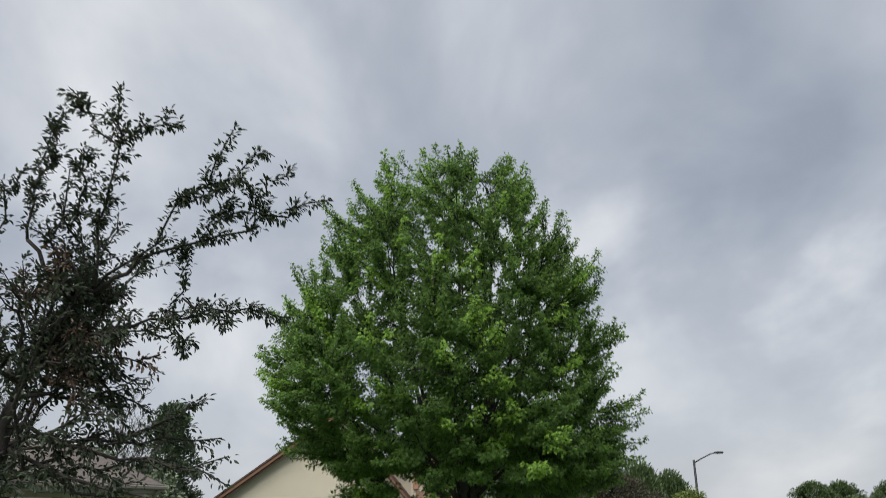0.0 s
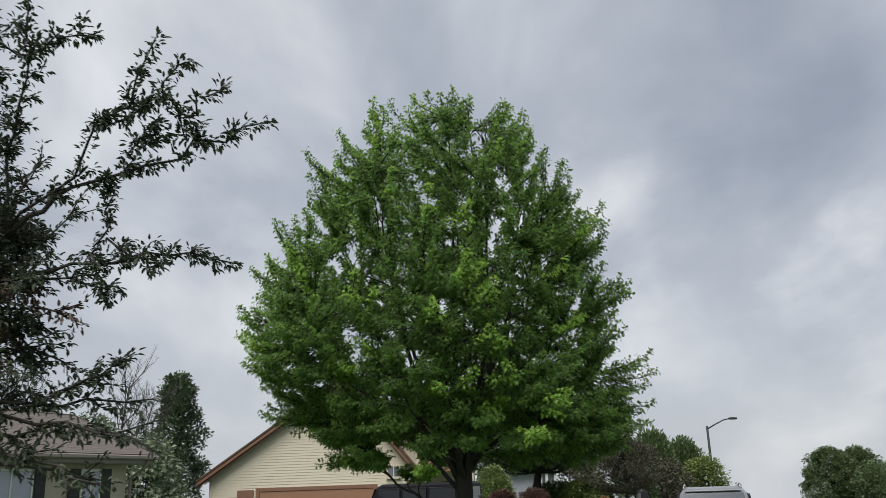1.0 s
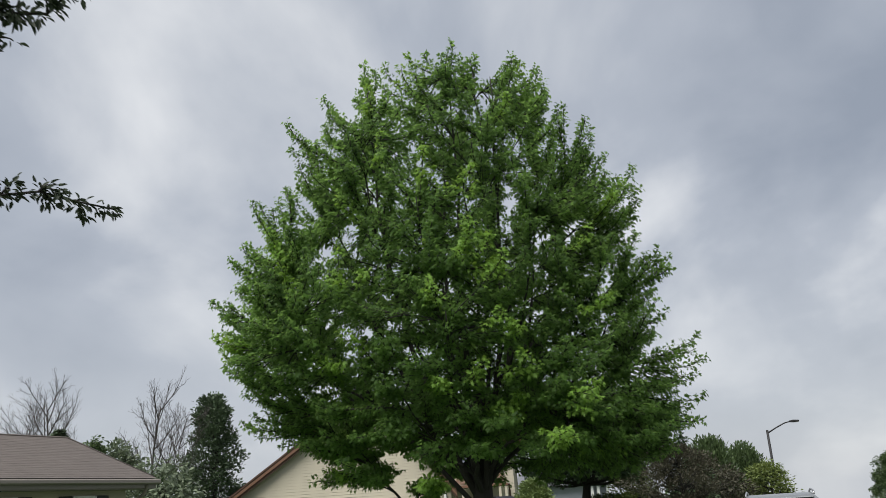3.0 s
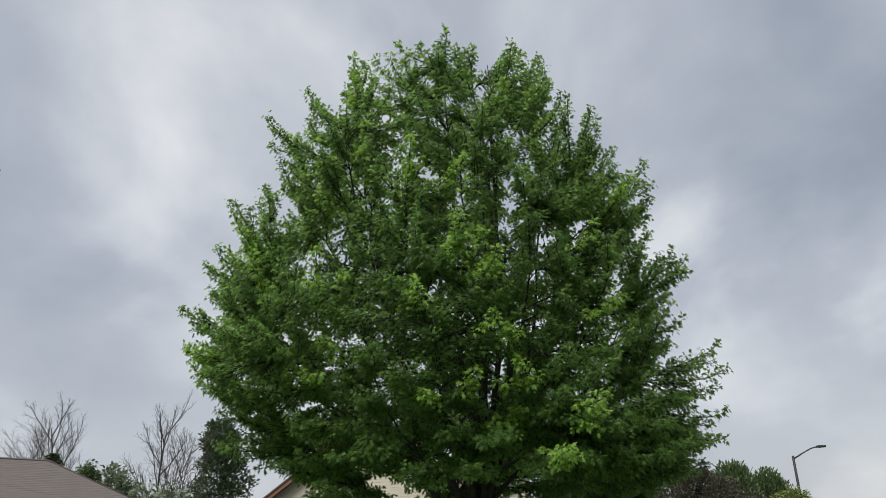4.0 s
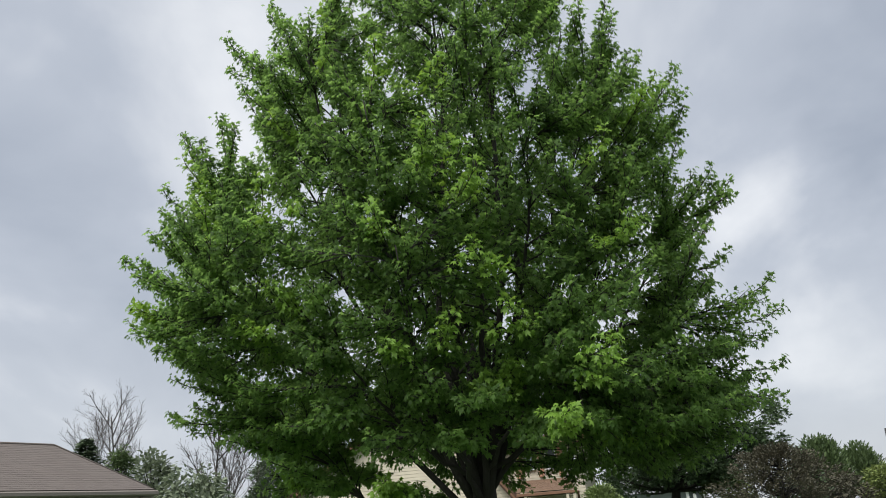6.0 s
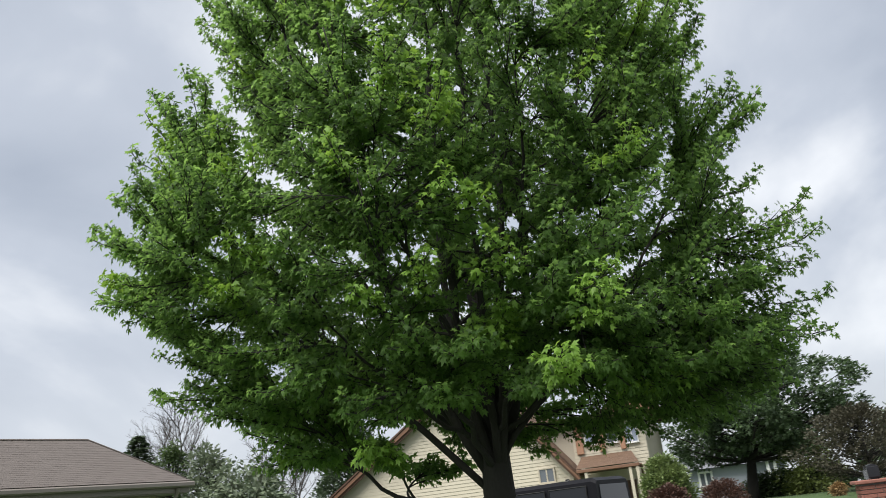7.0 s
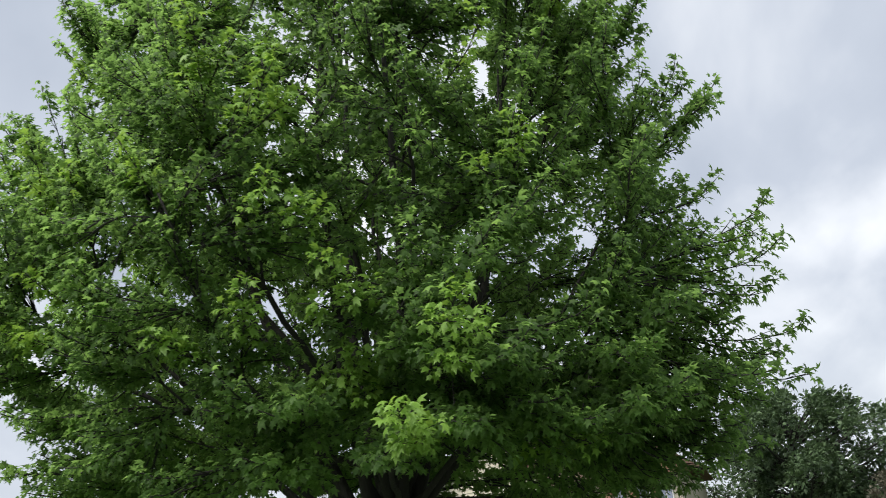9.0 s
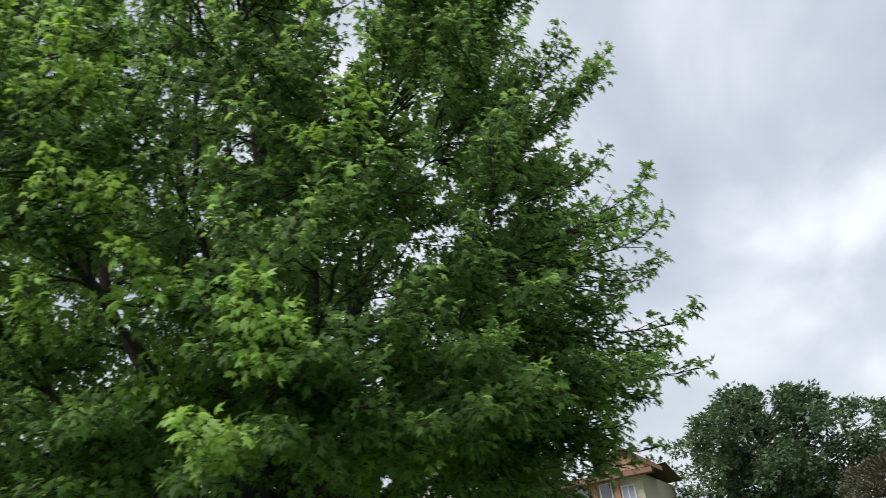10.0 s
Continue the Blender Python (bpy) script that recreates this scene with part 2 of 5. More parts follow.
def tube(bm, pts, radii, sides=8):
    """A tapered tube along a line of points."""
    pts = [Vector(p) for p in pts]
    rings, ref = [], Vector((0.31, 0.17, 0.93)).normalized()
    for i, p in enumerate(pts):
        d = (pts[min(i + 1, len(pts) - 1)] - pts[max(i - 1, 0)]).normalized()
        u = d.cross(ref)
        u = (u if u.length > 1e-3 else d.cross(Vector((1, 0, 0)))).normalized()
        w = d.cross(u)
        rings.append([bm.verts.new(p + (u * math.cos(a) + w * math.sin(a)) * radii[i]) for a in (2 * math.pi * k / sides for k in range(sides))])
    for a, b in zip(rings, rings[1:]):
        for k in range(sides):
            bm.faces.new((a[k], a[(k + 1) % sides], b[(k + 1) % sides], b[k]))
    bm.faces.new(rings[0][::-1]); bm.faces.new(rings[-1])
    return bm


def bend(a, b, lift, n=7, wob=0.0):
    """A curved line from a to b; lift: offset of its middle."""
    a, b = np.array(a, float), np.array(b, float)
    c = (a + b) / 2 + np.array(lift, float)
    t = np.linspace(0, 1, n)[:, None]
    p = (1 - t) ** 2 * a + 2 * t * (1 - t) * c + t ** 2 * b
    if wob:
        w = rng.normal(0, wob, p.shape)
        w[0] = w[-1] = 0
        p = p + w
    return p


MAPLE = (np.array([(0, 0, 0), (0, 1.0, -0.10), (0.27, -0.02, -0.08), (0.20, 0.22, 0.05), (0.43, 0.60, -0.17), (0.17, 0.54, 0.05),
                   (-0.27, -0.02, -0.08), (-0.20, 0.22, 0.05), (-0.43, 0.60, -0.17), (-0.17, 0.54, 0.05)]),
         [(0, 2, 3), (0, 3, 5), (3, 4, 5), (0, 5, 1), (0, 7, 6), (0, 9, 7), (7, 9, 8), (0, 1, 9)])
OVAL = (np.array([(0, 0, 0), (0.19, 0.35, 0.05), (0.13, 0.75, 0.0), (0, 1.0, -0.12), (-0.13, 0.75, 0.0), (-0.19, 0.35, 0.05)]),
        [(0, 1, 2), (0, 2, 3), (0, 3, 4), (0, 4, 5)])
BROAD = (OVAL[0] * np.array((1.12, 1.0, 1.3)), OVAL[1])
TUFT = (np.array([(0, 0, 0), (0.32, 0.45, 0.06), (0, 1.0, -0.1), (-0.32, 0.45, 0.06)]), [(0, 1, 2), (0, 2, 3)])


def unit(v):
    return v / np.maximum(np.linalg.norm(v, axis=-1, keepdims=True), 1e-9)


def leaves(name, pos, along, up, size, shape, mat, parent, label="", kind="stuff"):
    """Many small leaves in one mesh: place, direction of the tip, rough normal, length."""
    base, tris = shape
    n, k = len(pos), len(base)
    y = unit(along)
    x = unit(np.cross(y, up))
    z = np.cross(x, y)
    s = np.asarray(size)[:, None, None]
    v = pos[:, None, :] + s * (base[None, :, 0:1] * x[:, None, :] + base[None, :, 1:2] * y[:, None, :] + base[None, :, 2:3] * z[:, None, :])
    t = (np.array(tris)[None] + (np.arange(n) * k)[:, None, None]).reshape(-1)
    me = bpy.data.meshes.new(name)
    me.vertices.add(n * k)
    me.vertices.foreach_set("co", v.reshape(-1).astype(np.float32))
    nt = len(t) // 3
    me.loops.add(nt * 3)
    me.loops.foreach_set("vertex_index", t.astype(np.int32))
    me.polygons.add(nt)
    me.polygons.foreach_set("loop_start", np.arange(0, nt * 3, 3, dtype=np.int32))
    me.update(calc_edges=True)
    return link_mesh(name, me, mat, parent, label, kind)


def step(v, a, b):
    t = min(1.0, max(0.0, (v - a) / (b - a)))
    return t * t * (3 - 2 * t)


def road_x(y):
    return 6.1 + 0.255 * (y - 21)


def ground_z(x, y):
    z = -0.12 * step(y, 4, 16) + 0.85 * step(x, 0.6, 3.4) * (1 - step(x, 8, 13)) * step(y, 20, 42) - 0.33 * step(-x, 1.5, 7) * step(y, 22, 33)
    z -= 1.3 * step(x, 9, 22) * step(y, 22, 55)
    z += (-0.30 - z) * (1 - step(abs(x - road_x(y)), 2.6, 4.2)) * step(y, -20, 5)
    d = math.hypot(x, y - 20)
    return z * (1 - step(d, 60, 160)) - 0.03 * max(0.0, d - 45)


# ---- ground ----
def make_ground():
    xs = sorted({*[-2500, -1200, -600, -300, -160, -100, -70, 70, 100, 160, 300, 600, 1200, 2500], *np.arange(-50, 50.1, 1.0).tolist()})
    ys = sorted({*[-2500, -1200, -600, -300, -150, -80, -50, 130, 180, 300, 600, 1200, 2500], *np.arange(-30, 100.1, 1.25).tolist()})
    bm = bmesh.new()
    g = [[bm.verts.new((x, y, ground_z(x, y) + (0.02 * noise.noise((x * 0.7, y * 0.7, 0)) if abs(x) < 60 else 0))) for x in xs] for y in ys]
    for a, b in zip(g, g[1:]):
        for k in range(len(xs) - 1):
            bm.faces.new((a[k], a[k + 1], b[k + 1], b[k]))
    tagged(part("ground", bm, M_GRASS, None, smooth=True), "mown green suburban lawn, gently uneven", "lawn", kind="structure")
    bm = bmesh.new()
    rows = [[bm.verts.new((road_x(y) + d, y, ground_z(road_x(y) + d, y) + 0.03)) for d in (-2.6, -1.3, 0, 1.3, 2.6)] for y in np.arange(-40, 160, 3.0)]
    for a, b in zip(rows, rows[1:]):
        for k in range(4):
            bm.faces.new((a[k], a[k + 1], b[k + 1], b[k]))
    tagged(part("road", bm, M_ROAD, None, smooth=True), "grey worn asphalt street beside the lawn", "road", kind="structure")


make_ground()


# ---- the maple ----
TREE_AT = (0.5, 17.2)
# height and reach of the crown in x
CROWN = [(1.8, -1.7, 2.4), (2.1, -2.1, 3.2), (2.5, -2.45, 3.65), (3.0, -2.85, 3.75), (3.4, -3.15, 3.65), (3.9, -3.55, 3.5), (4.5, -3.65, 3.5), (5.0, -3.6, 3.5),
         (5.4, -3.4, 3.4), (5.8, -3.05, 3.25), (6.3, -3.0, 3.25), (6.8, -2.7, 3.2), (7.3, -2.45, 3.0), (7.7, -2.35, 2.75), (8.1, -1.95, 2.45), (8.5, -1.4, 2.25), (8.9, -1.1, 1.95), (9.2, -0.75, 1.3)]
# single shoots that stand out from the crown
KEY_TIPS = [(2.2, 14.7, 2.95), (1.3, 14.85, 3.45), (0.75, 14.75, 3.35), (1.07, 14.6, 4.0), (1.15, 14.5, 4.75), (0.14, 14.65, 3.15), (1.2, 15.3, 2.95), (1.15, 15.4, 2.85), (1.95, 15.6, 2.9), (1.0, 14.8, 5.1), (1.75, 14.75, 2.4),
            (0.1, 14.95, 5.15), (2.3, 16.0, 4.6), (-3.25, 15.7, 4.72), (-3.4, 16.2, 4.3), (-3.3, 16.55, 5.65), (-2.8, 16.2, 6.4), (-2.2, 16.2, 7.75), (-1.05, 17.0, 9.2), (-0.7, 17.2, 9.2), (-0.25, 17.5, 9.35), (0.02, 17.3, 9.42),
            (0.3, 17.4, 9.42), (0.62, 17.3, 9.3), (0.92, 17.4, 9.32), (1.5, 17.2, 9.0), (1.72, 17.3, 9.05), (1.95, 17.2, 8.85), (2.65, 17.3, 7.75), (3.0, 17.3, 7.1), (3.45, 17.3, 6.3), (3.25, 17.4, 6.05),
            (3.85, 17.55, 5.3), (3.55, 17.4, 4.95), (3.95, 16.8, 3.82), (3.93, 16.7, 3.45), (3.98, 17.2, 2.95), (3.9, 17.3, 2.6), (3.7, 16.6, 2.55), (-3.0, 16.5, 3.4), (-3.0, 16.4, 2.95), (-1.6, 16.2, 8.15)]


def crown_span(z):
    t = [c[0] for c in CROWN]
    return np.interp(z, t, [c[1] for c in CROWN]), np.interp(z, t, [c[2] for c in CROWN])


def glide(a, ta, b, tb, n):
    """A curve from a to b with the given tangents."""
    t = np.linspace(0, 1, n)[:, None]
    return (2 * t ** 3 - 3 * t ** 2 + 1) * a + (t ** 3 - 2 * t ** 2 + t) * ta + (3 * t ** 2 - 2 * t ** 3) * b + (t ** 3 - t ** 2) * tb


def make_maple():
    r = np.random.default_rng(11)
    gx, gy = TREE_AT
    gz = ground_z(gx, gy)
    tree = thing("maple_tree", (gx, gy, gz), "large full-crowned green maple with low-forking trunk on the lawn", "tree")
    org = np.array((gx, gy, gz))
    up = np.array((0, 0, 1.0))
    # trunk with a root flare
    bm = bmesh.new()
    tube(bm, [(0, 0, -0.25), (0, 0, 0.02), (0.01, 0, 0.22), (0.02, 0, 0.7), (0.0, 0.01, 1.2), (-0.01, 0, 1.65), (0.0, 0.0, 2.0), (0.02, 0, 2.5), (0.03, 0.02, 3.1), (0.0, 0.03, 3.8)], [0.34, 0.28, 0.20, 0.17, 0.16, 0.165, 0.14, 0.11, 0.08, 0.03], 16)
    for v in bm.verts:
        a = math.atan2(v.co.y, v.co.x)
        k = 1 + 0.10 * math.sin(5 * a) * max(0, 0.4 - v.co.z) + 0.09 * noise.noise((math.cos(a) * 2.2, math.sin(a) * 2.2, v.co.z * 1.1))
        v.co.x *= k; v.co.y *= k
    part("trunk", bm, M_BARK, tree, "grey-brown furrowed trunk", True)
    # limbs fan out from the fork: azimuth, share of the crown's reach, height of the tip, height of the fork
    plan = [(20, 0.30, 9.0, 2.1), (150, 0.34, 8.9, 2.1), (265, 0.36, 8.8, 2.0), (85, 0.55, 8.3, 2.05), (205, 0.60, 8.1, 1.95), (325, 0.62, 8.3, 2.0),
            (50, 0.70, 7.4, 2.0), (115, 0.70, 7.2, 1.9), (175, 0.74, 7.0, 1.9), (235, 0.74, 7.1, 1.9), (290, 0.72, 7.2, 2.0), (355, 0.74, 7.0, 1.95),
            (25, 0.78, 5.9, 1.9), (80, 0.78, 5.6, 1.85), (140, 0.78, 5.7, 1.8), (195, 0.80, 5.6, 1.8), (255, 0.78, 5.6, 1.85), (310, 0.78, 5.8, 1.9),
            (0, 0.78, 4.5, 1.85), (50, 0.76, 4.2, 1.9), (110, 0.76, 4.3, 1.75), (160, 0.76, 4.4, 1.7), (218, 0.76, 4.3, 1.7), (270, 0.74, 4.2, 1.8), (325, 0.76, 4.3, 1.85),
            (183, 0.66, 3.3, 1.42), (345, 0.76, 3.4, 2.4), (300, 0.70, 3.3, 2.35), (245, 0.68, 3.3, 2.3)]
    nodes, ways, nrad = [], [], []
    for li, (az, share, top, z0) in enumerate(plan):
        a = radians(az + r.uniform(-7, 7))
        d = np.array((math.cos(a), math.sin(a), 0))
        lo, hi = crown_span(top)
        reach = share * ((hi - gx) if d[0] > 0 else (gx - lo)) * math.hypot(d[0], 0.85 * d[1])
        if 6 <= li < 25:
            z0 += 0.25 * (li * 7 % 5)
        p0 = np.array((0, 0, z0 - 0.2)) + d * 0.05
        p3 = d * reach + up * (top - gz)
        L = np.linalg.norm(p3 - p0)
        steep = unit(p3 - p0)
        p = glide(p0, (steep * 0.8 + d * 0.35 + up * (0.25 if top > 4 else -0.25)) * L, p3, (steep * 0.75 + up * 0.45) * L, 17)
        w = np.cumsum(r.normal(0, 0.03, p.shape), axis=0); w[0] = 0
        p = p + w
        r0 = 0.012 + (0.0058 if li < 6 else 0.0044) * L
        rad = r0 * (1 - np.linspace(0, 1, 17)) ** 1.1 + 0.007
        bm = bmesh.new()
        tube(bm, p, rad, 9)
        part("limb", bm, M_BARK, tree, "", True)
        nodes.append(p[4:16]); nrad.append(rad[4:16]); ways.append(unit(p[5:17] - p[4:16]))
    nodes, nrad, ways = np.concatenate(nodes), np.concatenate(nrad), np.concatenate(ways)
    # bough tips: the shell of the crown, then a looser inside
    tips = [(np.array(k) - org, 1.0) for k in KEY_TIPS]
    at = np.array([q for q, _ in tips])
    for want, gap, inner in ((335, 0.475, False), (205, 0.49, True)):
        made = tries = 0
        while made < want and tries < 20000:
            tries += 1
            z = r.uniform(2.5, 8.3) if inner else r.uniform(1.85, 9.1)
            lo, hi = crown_span(z)
            cx, hw = (lo + hi) / 2, (hi - lo) / 2
            if r.uniform() > (hw + 0.35) / 3.9:
                continue
            a = r.uniform(0, 2 * math.pi)
            f = math.sqrt(r.uniform(0.06, 0.48)) if inner else r.uniform(0.90, 1.03)
            if z < 3.45 - 1.5 * f or (z < 2.25 and 0.3 < math.cos(a) * hw < 1.9 and math.sin(a) < 0):
                continue
            f *= 1.0 + 0.12 * noise.noise((2.1 * math.cos(a), 2.1 * math.sin(a), z * 1.25))
            q = np.array((cx + f * hw * math.cos(a), gy - 0.1 + 0.05 * (z - 2.5) + f * hw * 0.80 * math.sin(a), z)) - org
            # a cleft between the main top and the side top
            if np.min(np.linalg.norm(at - q, axis=1)) < gap or (z > 8.0 and abs(q[0] + gx - 1.22) < 0.30):
                continue
            at = np.vstack([at, q])
            tips.append((q, min(1.0, f)))
            made += 1
    # the low inside of the crown, over the fork
    for _ in range(52):
        a, f = r.uniform(0, 2 * math.pi), math.sqrt(r.uniform(0.08, 0.7))
        tips.append((np.array((0.45 + 3.0 * f * math.cos(a), gy - 0.1 + 2.4 * f * math.sin(a), r.uniform(2.45, 3.3) + 0.5 * (1 - f))) - org, 0.7))
    # the heavy low skirt on the street side
    tips += [(np.array((r.uniform(2.5, 3.75), r.uniform(15.5, 17.4), r.uniform(2.2, 2.7))) - org, 1.0) for _ in range(16)]
    bm_b = bmesh.new()
    P, A, U, S, Y = [], [], [], [], []

    def foliage(line, young, face, droop):
        """Pairs of leaves along a twig, with a tuft at its tip."""
        seg = np.linalg.norm(line[-1] - line[0])
        way = unit(line[-1] - line[0])
        n = max(2, int(seg / 0.036))
        f = np.repeat(np.linspace(0.18, 1.0, n), 2)
        f = np.concatenate([f, [1.0, 1.0, 1.02]])
        m = len(f)
        side = unit(np.cross(way, up) + r.normal(0, 0.15, 3))
        nrm = np.cross(side, way)
        sg = np.where(np.arange(m) % 2 == 0, 1.0, -1.0)[:, None]
        turn = r.normal(0, 0.75, m)[:, None] + (np.arange(m) // 2 % 2 * 1.2)[:, None]
        radial = side * sg * np.cos(turn) + nrm * np.sin(turn)
        pos = line[0] + (line[-1] - line[0]) * f[:, None] + radial * r.uniform(0.015, 0.055, m)[:, None] + r.normal(0, 0.012, (m, 3))
        tip = unit(radial * 0.9 + way * 0.7 - up * (droop * r.uniform(0.3, 1.7, m)[:, None]) + r.normal(0, 0.22, (m, 3)))
        P.append(pos); A.append(tip)
        U.append(unit(up * 0.75 + face * 0.55 + 0.2 * way + r.normal(0, 0.32, (m, 3))))
        S.append(r.uniform(0.054, 0.096, m) * (1.1 if young else 1.0) * (1.0 - 0.22 * f)); Y.append(np.full(m, young))

    def spray(line, way, out, rise, leafy, bright, thin):
        """Twigs to either side of the outer part of a bough."""
        seg = np.concatenate([[0], np.cumsum(np.linalg.norm(np.diff(line, axis=0), axis=1))])
        leafy = min(leafy, 0.9 * seg[-1])
        s, sg = seg[-1] - leafy, r.choice((-1, 1))
        while s < seg[-1] - 0.03:
            g = (s - seg[-1] + leafy) / leafy
            c = np.array([np.interp(s, seg, line[:, j]) for j in range(3)])
            e = np.array([np.interp(min(s + 0.1, seg[-1]), seg, line[:, j]) for j in range(3)])
            fw = unit(e - c + 1e-6 * way)
            sd = np.cross(fw, up)
            sd = unit(sd if np.linalg.norm(sd) > 0.25 else np.cross(fw, out) + 0.3 * r.normal(0, 1, 3))
            roll = r.normal(0, 0.4 + 1.2 * rise)
            sd = sd * math.cos(roll) + np.cross(fw, sd) * math.sin(roll)
            length = (0.27 - 0.15 * g) * r.uniform(0.55, 1.15)
            if r.uniform() < thin + 0.3 * g:
                tw = unit(fw * (1.0 + 0.9 * rise) + sd * sg * (0.68 - 0.2 * rise) + up * r.uniform(-0.05, 0.25))
                e = c + tw * length
                tube(bm_b, [c, e], (0.005, 0.0025), 3)
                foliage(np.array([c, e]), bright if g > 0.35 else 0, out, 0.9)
            sg = -sg
            s += r.uniform(0.06, 0.11)
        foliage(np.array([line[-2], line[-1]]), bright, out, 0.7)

    for ti, (q, depth) in enumerate(tips):
        z = q[2] + gz
        hr = math.hypot(q[0], q[1])
        out = np.array((q[0], q[1], 0)) / max(hr, 0.25)
        rise = step(z, 3.2, 7.8)
        way = unit(unit(q - np.array((0, 0, 2.1 - 0.2 * hr))) * 0.9 + up * (0.42 * rise - 0.05) + r.normal(0, 0.08, 3))
        d = q - nodes
        dist = np.linalg.norm(d, axis=1)
        flat = np.hypot(d[:, 0], d[:, 1])
        climb = d[:, 2] - (0.25 + 0.75 * rise) * flat
        cost = dist + 1.4 * np.maximum(0, -climb) + 0.5 * np.maximum(0, climb - 0.6) + 1.1 * np.maximum(0, np.hypot(nodes[:, 0], nodes[:, 1]) - hr) + 2.0 * np.maximum(0, 0.85 - dist)
        k = int(np.argmin(cost))
        a, L = nodes[k], dist[k]
        line = glide(a, (ways[k] * 0.5 + unit(d[k]) * 0.5) * L, q, way * L * 0.9, 12)
        tube(bm_b, line, np.linspace(min(0.02, nrad[k] * 0.65), 0.004, 12), 5)
        front = q[1] < -0.3 * hr
        shell = depth > 0.8
        # paler leaf colour mostly on front shell boughs, standing in for caught sky light
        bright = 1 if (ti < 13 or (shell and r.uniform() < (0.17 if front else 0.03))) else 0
        spray(line, way, out, rise, r.uniform(0.9, 1.3) + 0.35 * rise if shell else r.uniform(0.5, 0.8), bright, 0.78)
        # side boughs make each one a full plume
        s1 = unit(np.cross(way, up) + 0.05 * out)
        s2 = np.cross(s1, way)
        for j in range(5 if shell else 2):
            a2 = r.uniform(0, 2 * math.pi)
            wide = r.uniform(0.10, 0.24) * (1 - 0.35 * rise)
            back = r.uniform(0.10, 0.75 + 0.35 * rise)
            e = q - way * back + s1 * math.cos(a2) * wide * 1.15 + s2 * math.sin(a2) * wide * (0.45 + 0.5 * rise)
            i0 = max(2, int(11 * (1 - (back + r.uniform(0.35, 0.6)) / max(L, 0.9))))
            w2 = unit(way + 0.6 * unit(e - line[i0]))
            l2 = np.linalg.norm(e - line[i0])
            sub = glide(line[i0], unit(line[i0 + 1] - line[i0]) * l2 * 0.8, e, w2 * l2 * 0.8, 6)
            tube(bm_b, sub, np.linspace(0.009, 0.003, 6), 4)
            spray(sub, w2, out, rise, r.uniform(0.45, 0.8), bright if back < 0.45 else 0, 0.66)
    part("branchwork", bm_b, M_BARK, tree, "thin grey-brown branches and twigs", True, kind="stuff")
    P, A, U, S, Y = (np.concatenate(k) for k in (P, A, U, S, Y))
    leaves("crown", P[Y == 0], A[Y == 0], U[Y == 0], S[Y == 0], MAPLE, M_MAPLE, tree, "dense mid-green lobed leaves")
    leaves("young_growth", P[Y == 1], A[Y == 1], U[Y == 1], S[Y == 1], MAPLE, M_YOUNG_LIT, tree, "paler yellow-green young leaves, with sky light on outer sprays put into the colour")


make_maple()


# ---- other trees and shrubs ----
def leafy_tree(name, at, top, radius, low, mat, label, leaf=0.16, count=160, per=34, trunk=0.14, bark=None, seed=1, cone=0.0, category="tree", shape=TUFT, droop=0.3, flat=1.0, group="", lumpy=0.3, cleft=False, shift=0.0):
    """Trunk, limbs and a crown of leaf clumps. cone: 0 a rounded crown, 1 a pointed one."""
    r = np.random.default_rng(seed)
    gz = ground_z(at[0], at[1])
    t = thing(name, (at[0], at[1], gz), label, category, group)
    H, z0 = top - gz, low - gz
    C, N = [], []
    while len(C) < count:
        f = r.uniform(0, 1)
        prof = (1 - cone) * math.sqrt(max(0, 1 - (2 * f - 0.85) ** 2 / 1.35)) + cone * (1 - f) ** 0.7
        a = r.uniform(0, 2 * math.pi)
        k = math.sqrt(r.uniform(0.25, 1.0))
        lump = 1 + lumpy * noise.noise((math.cos(a) * 1.7 + seed, math.sin(a) * 1.7, f * 4))
        rr = radius * prof * k * lump
        # a gap between two rounded tops
        if cleft and f > 0.52 and abs(rr * math.cos(a) - 0.3) < 0.10 + 0.75 * (f - 0.52):
            continue
        C.append((shift + rr * math.cos(a), rr * math.sin(a) * flat, z0 + (H - z0) * f * (0.96 + 0.08 * r.uniform())))
        N.append((math.cos(a) * k, math.sin(a) * k, 0.25 + f * 0.6))
    C, N = np.array(C), np.array(N)
    bm = bmesh.new()
    tube(bm, bend((0, 0, -0.2), (0.03 * H, 0, H * 0.82), (0.02 * H, 0.01 * H, 0), 8, 0.01 * H), np.linspace(trunk, trunk * 0.15, 8), 9)
    part("trunk", bm, bark or M_BARK, t, "", True)
    bm = bmesh.new()
    for c in C[::3]:
        z = max(min(c[2] - 0.35 * math.hypot(c[0], c[1]), H * 0.75), 0.85 * z0 + 0.1)
        tube(bm, bend((0.03 * z, 0, z), c, (0, 0, -0.05 * H), 5), np.linspace(trunk * 0.28, 0.01, 5), 4)
    part("branchwork", bm, bark or M_BARK, t, "", True, kind="stuff")
    size = leaf * 2.4
    idx = np.repeat(np.arange(count), per)
    n = len(idx)
    off = unit(r.normal(0, 1, (n, 3))) * (r.uniform(0.15, 1.0, (n, 1)) ** 0.5) * size * np.array((1, 1, 0.75))
    P = C[idx] + off
    A = unit(off * 0.7 / size + N[idx] * 0.6 + r.normal(0, 0.35, (n, 3)) + np.array((0, 0, -droop)))
    U = unit(np.array((0, 0, 1.0)) + r.normal(0, 0.4, (n, 3)))
    leaves("crown", P, A, U, leaf * r.uniform(0.7, 1.3, n), shape, mat, t)
    return t


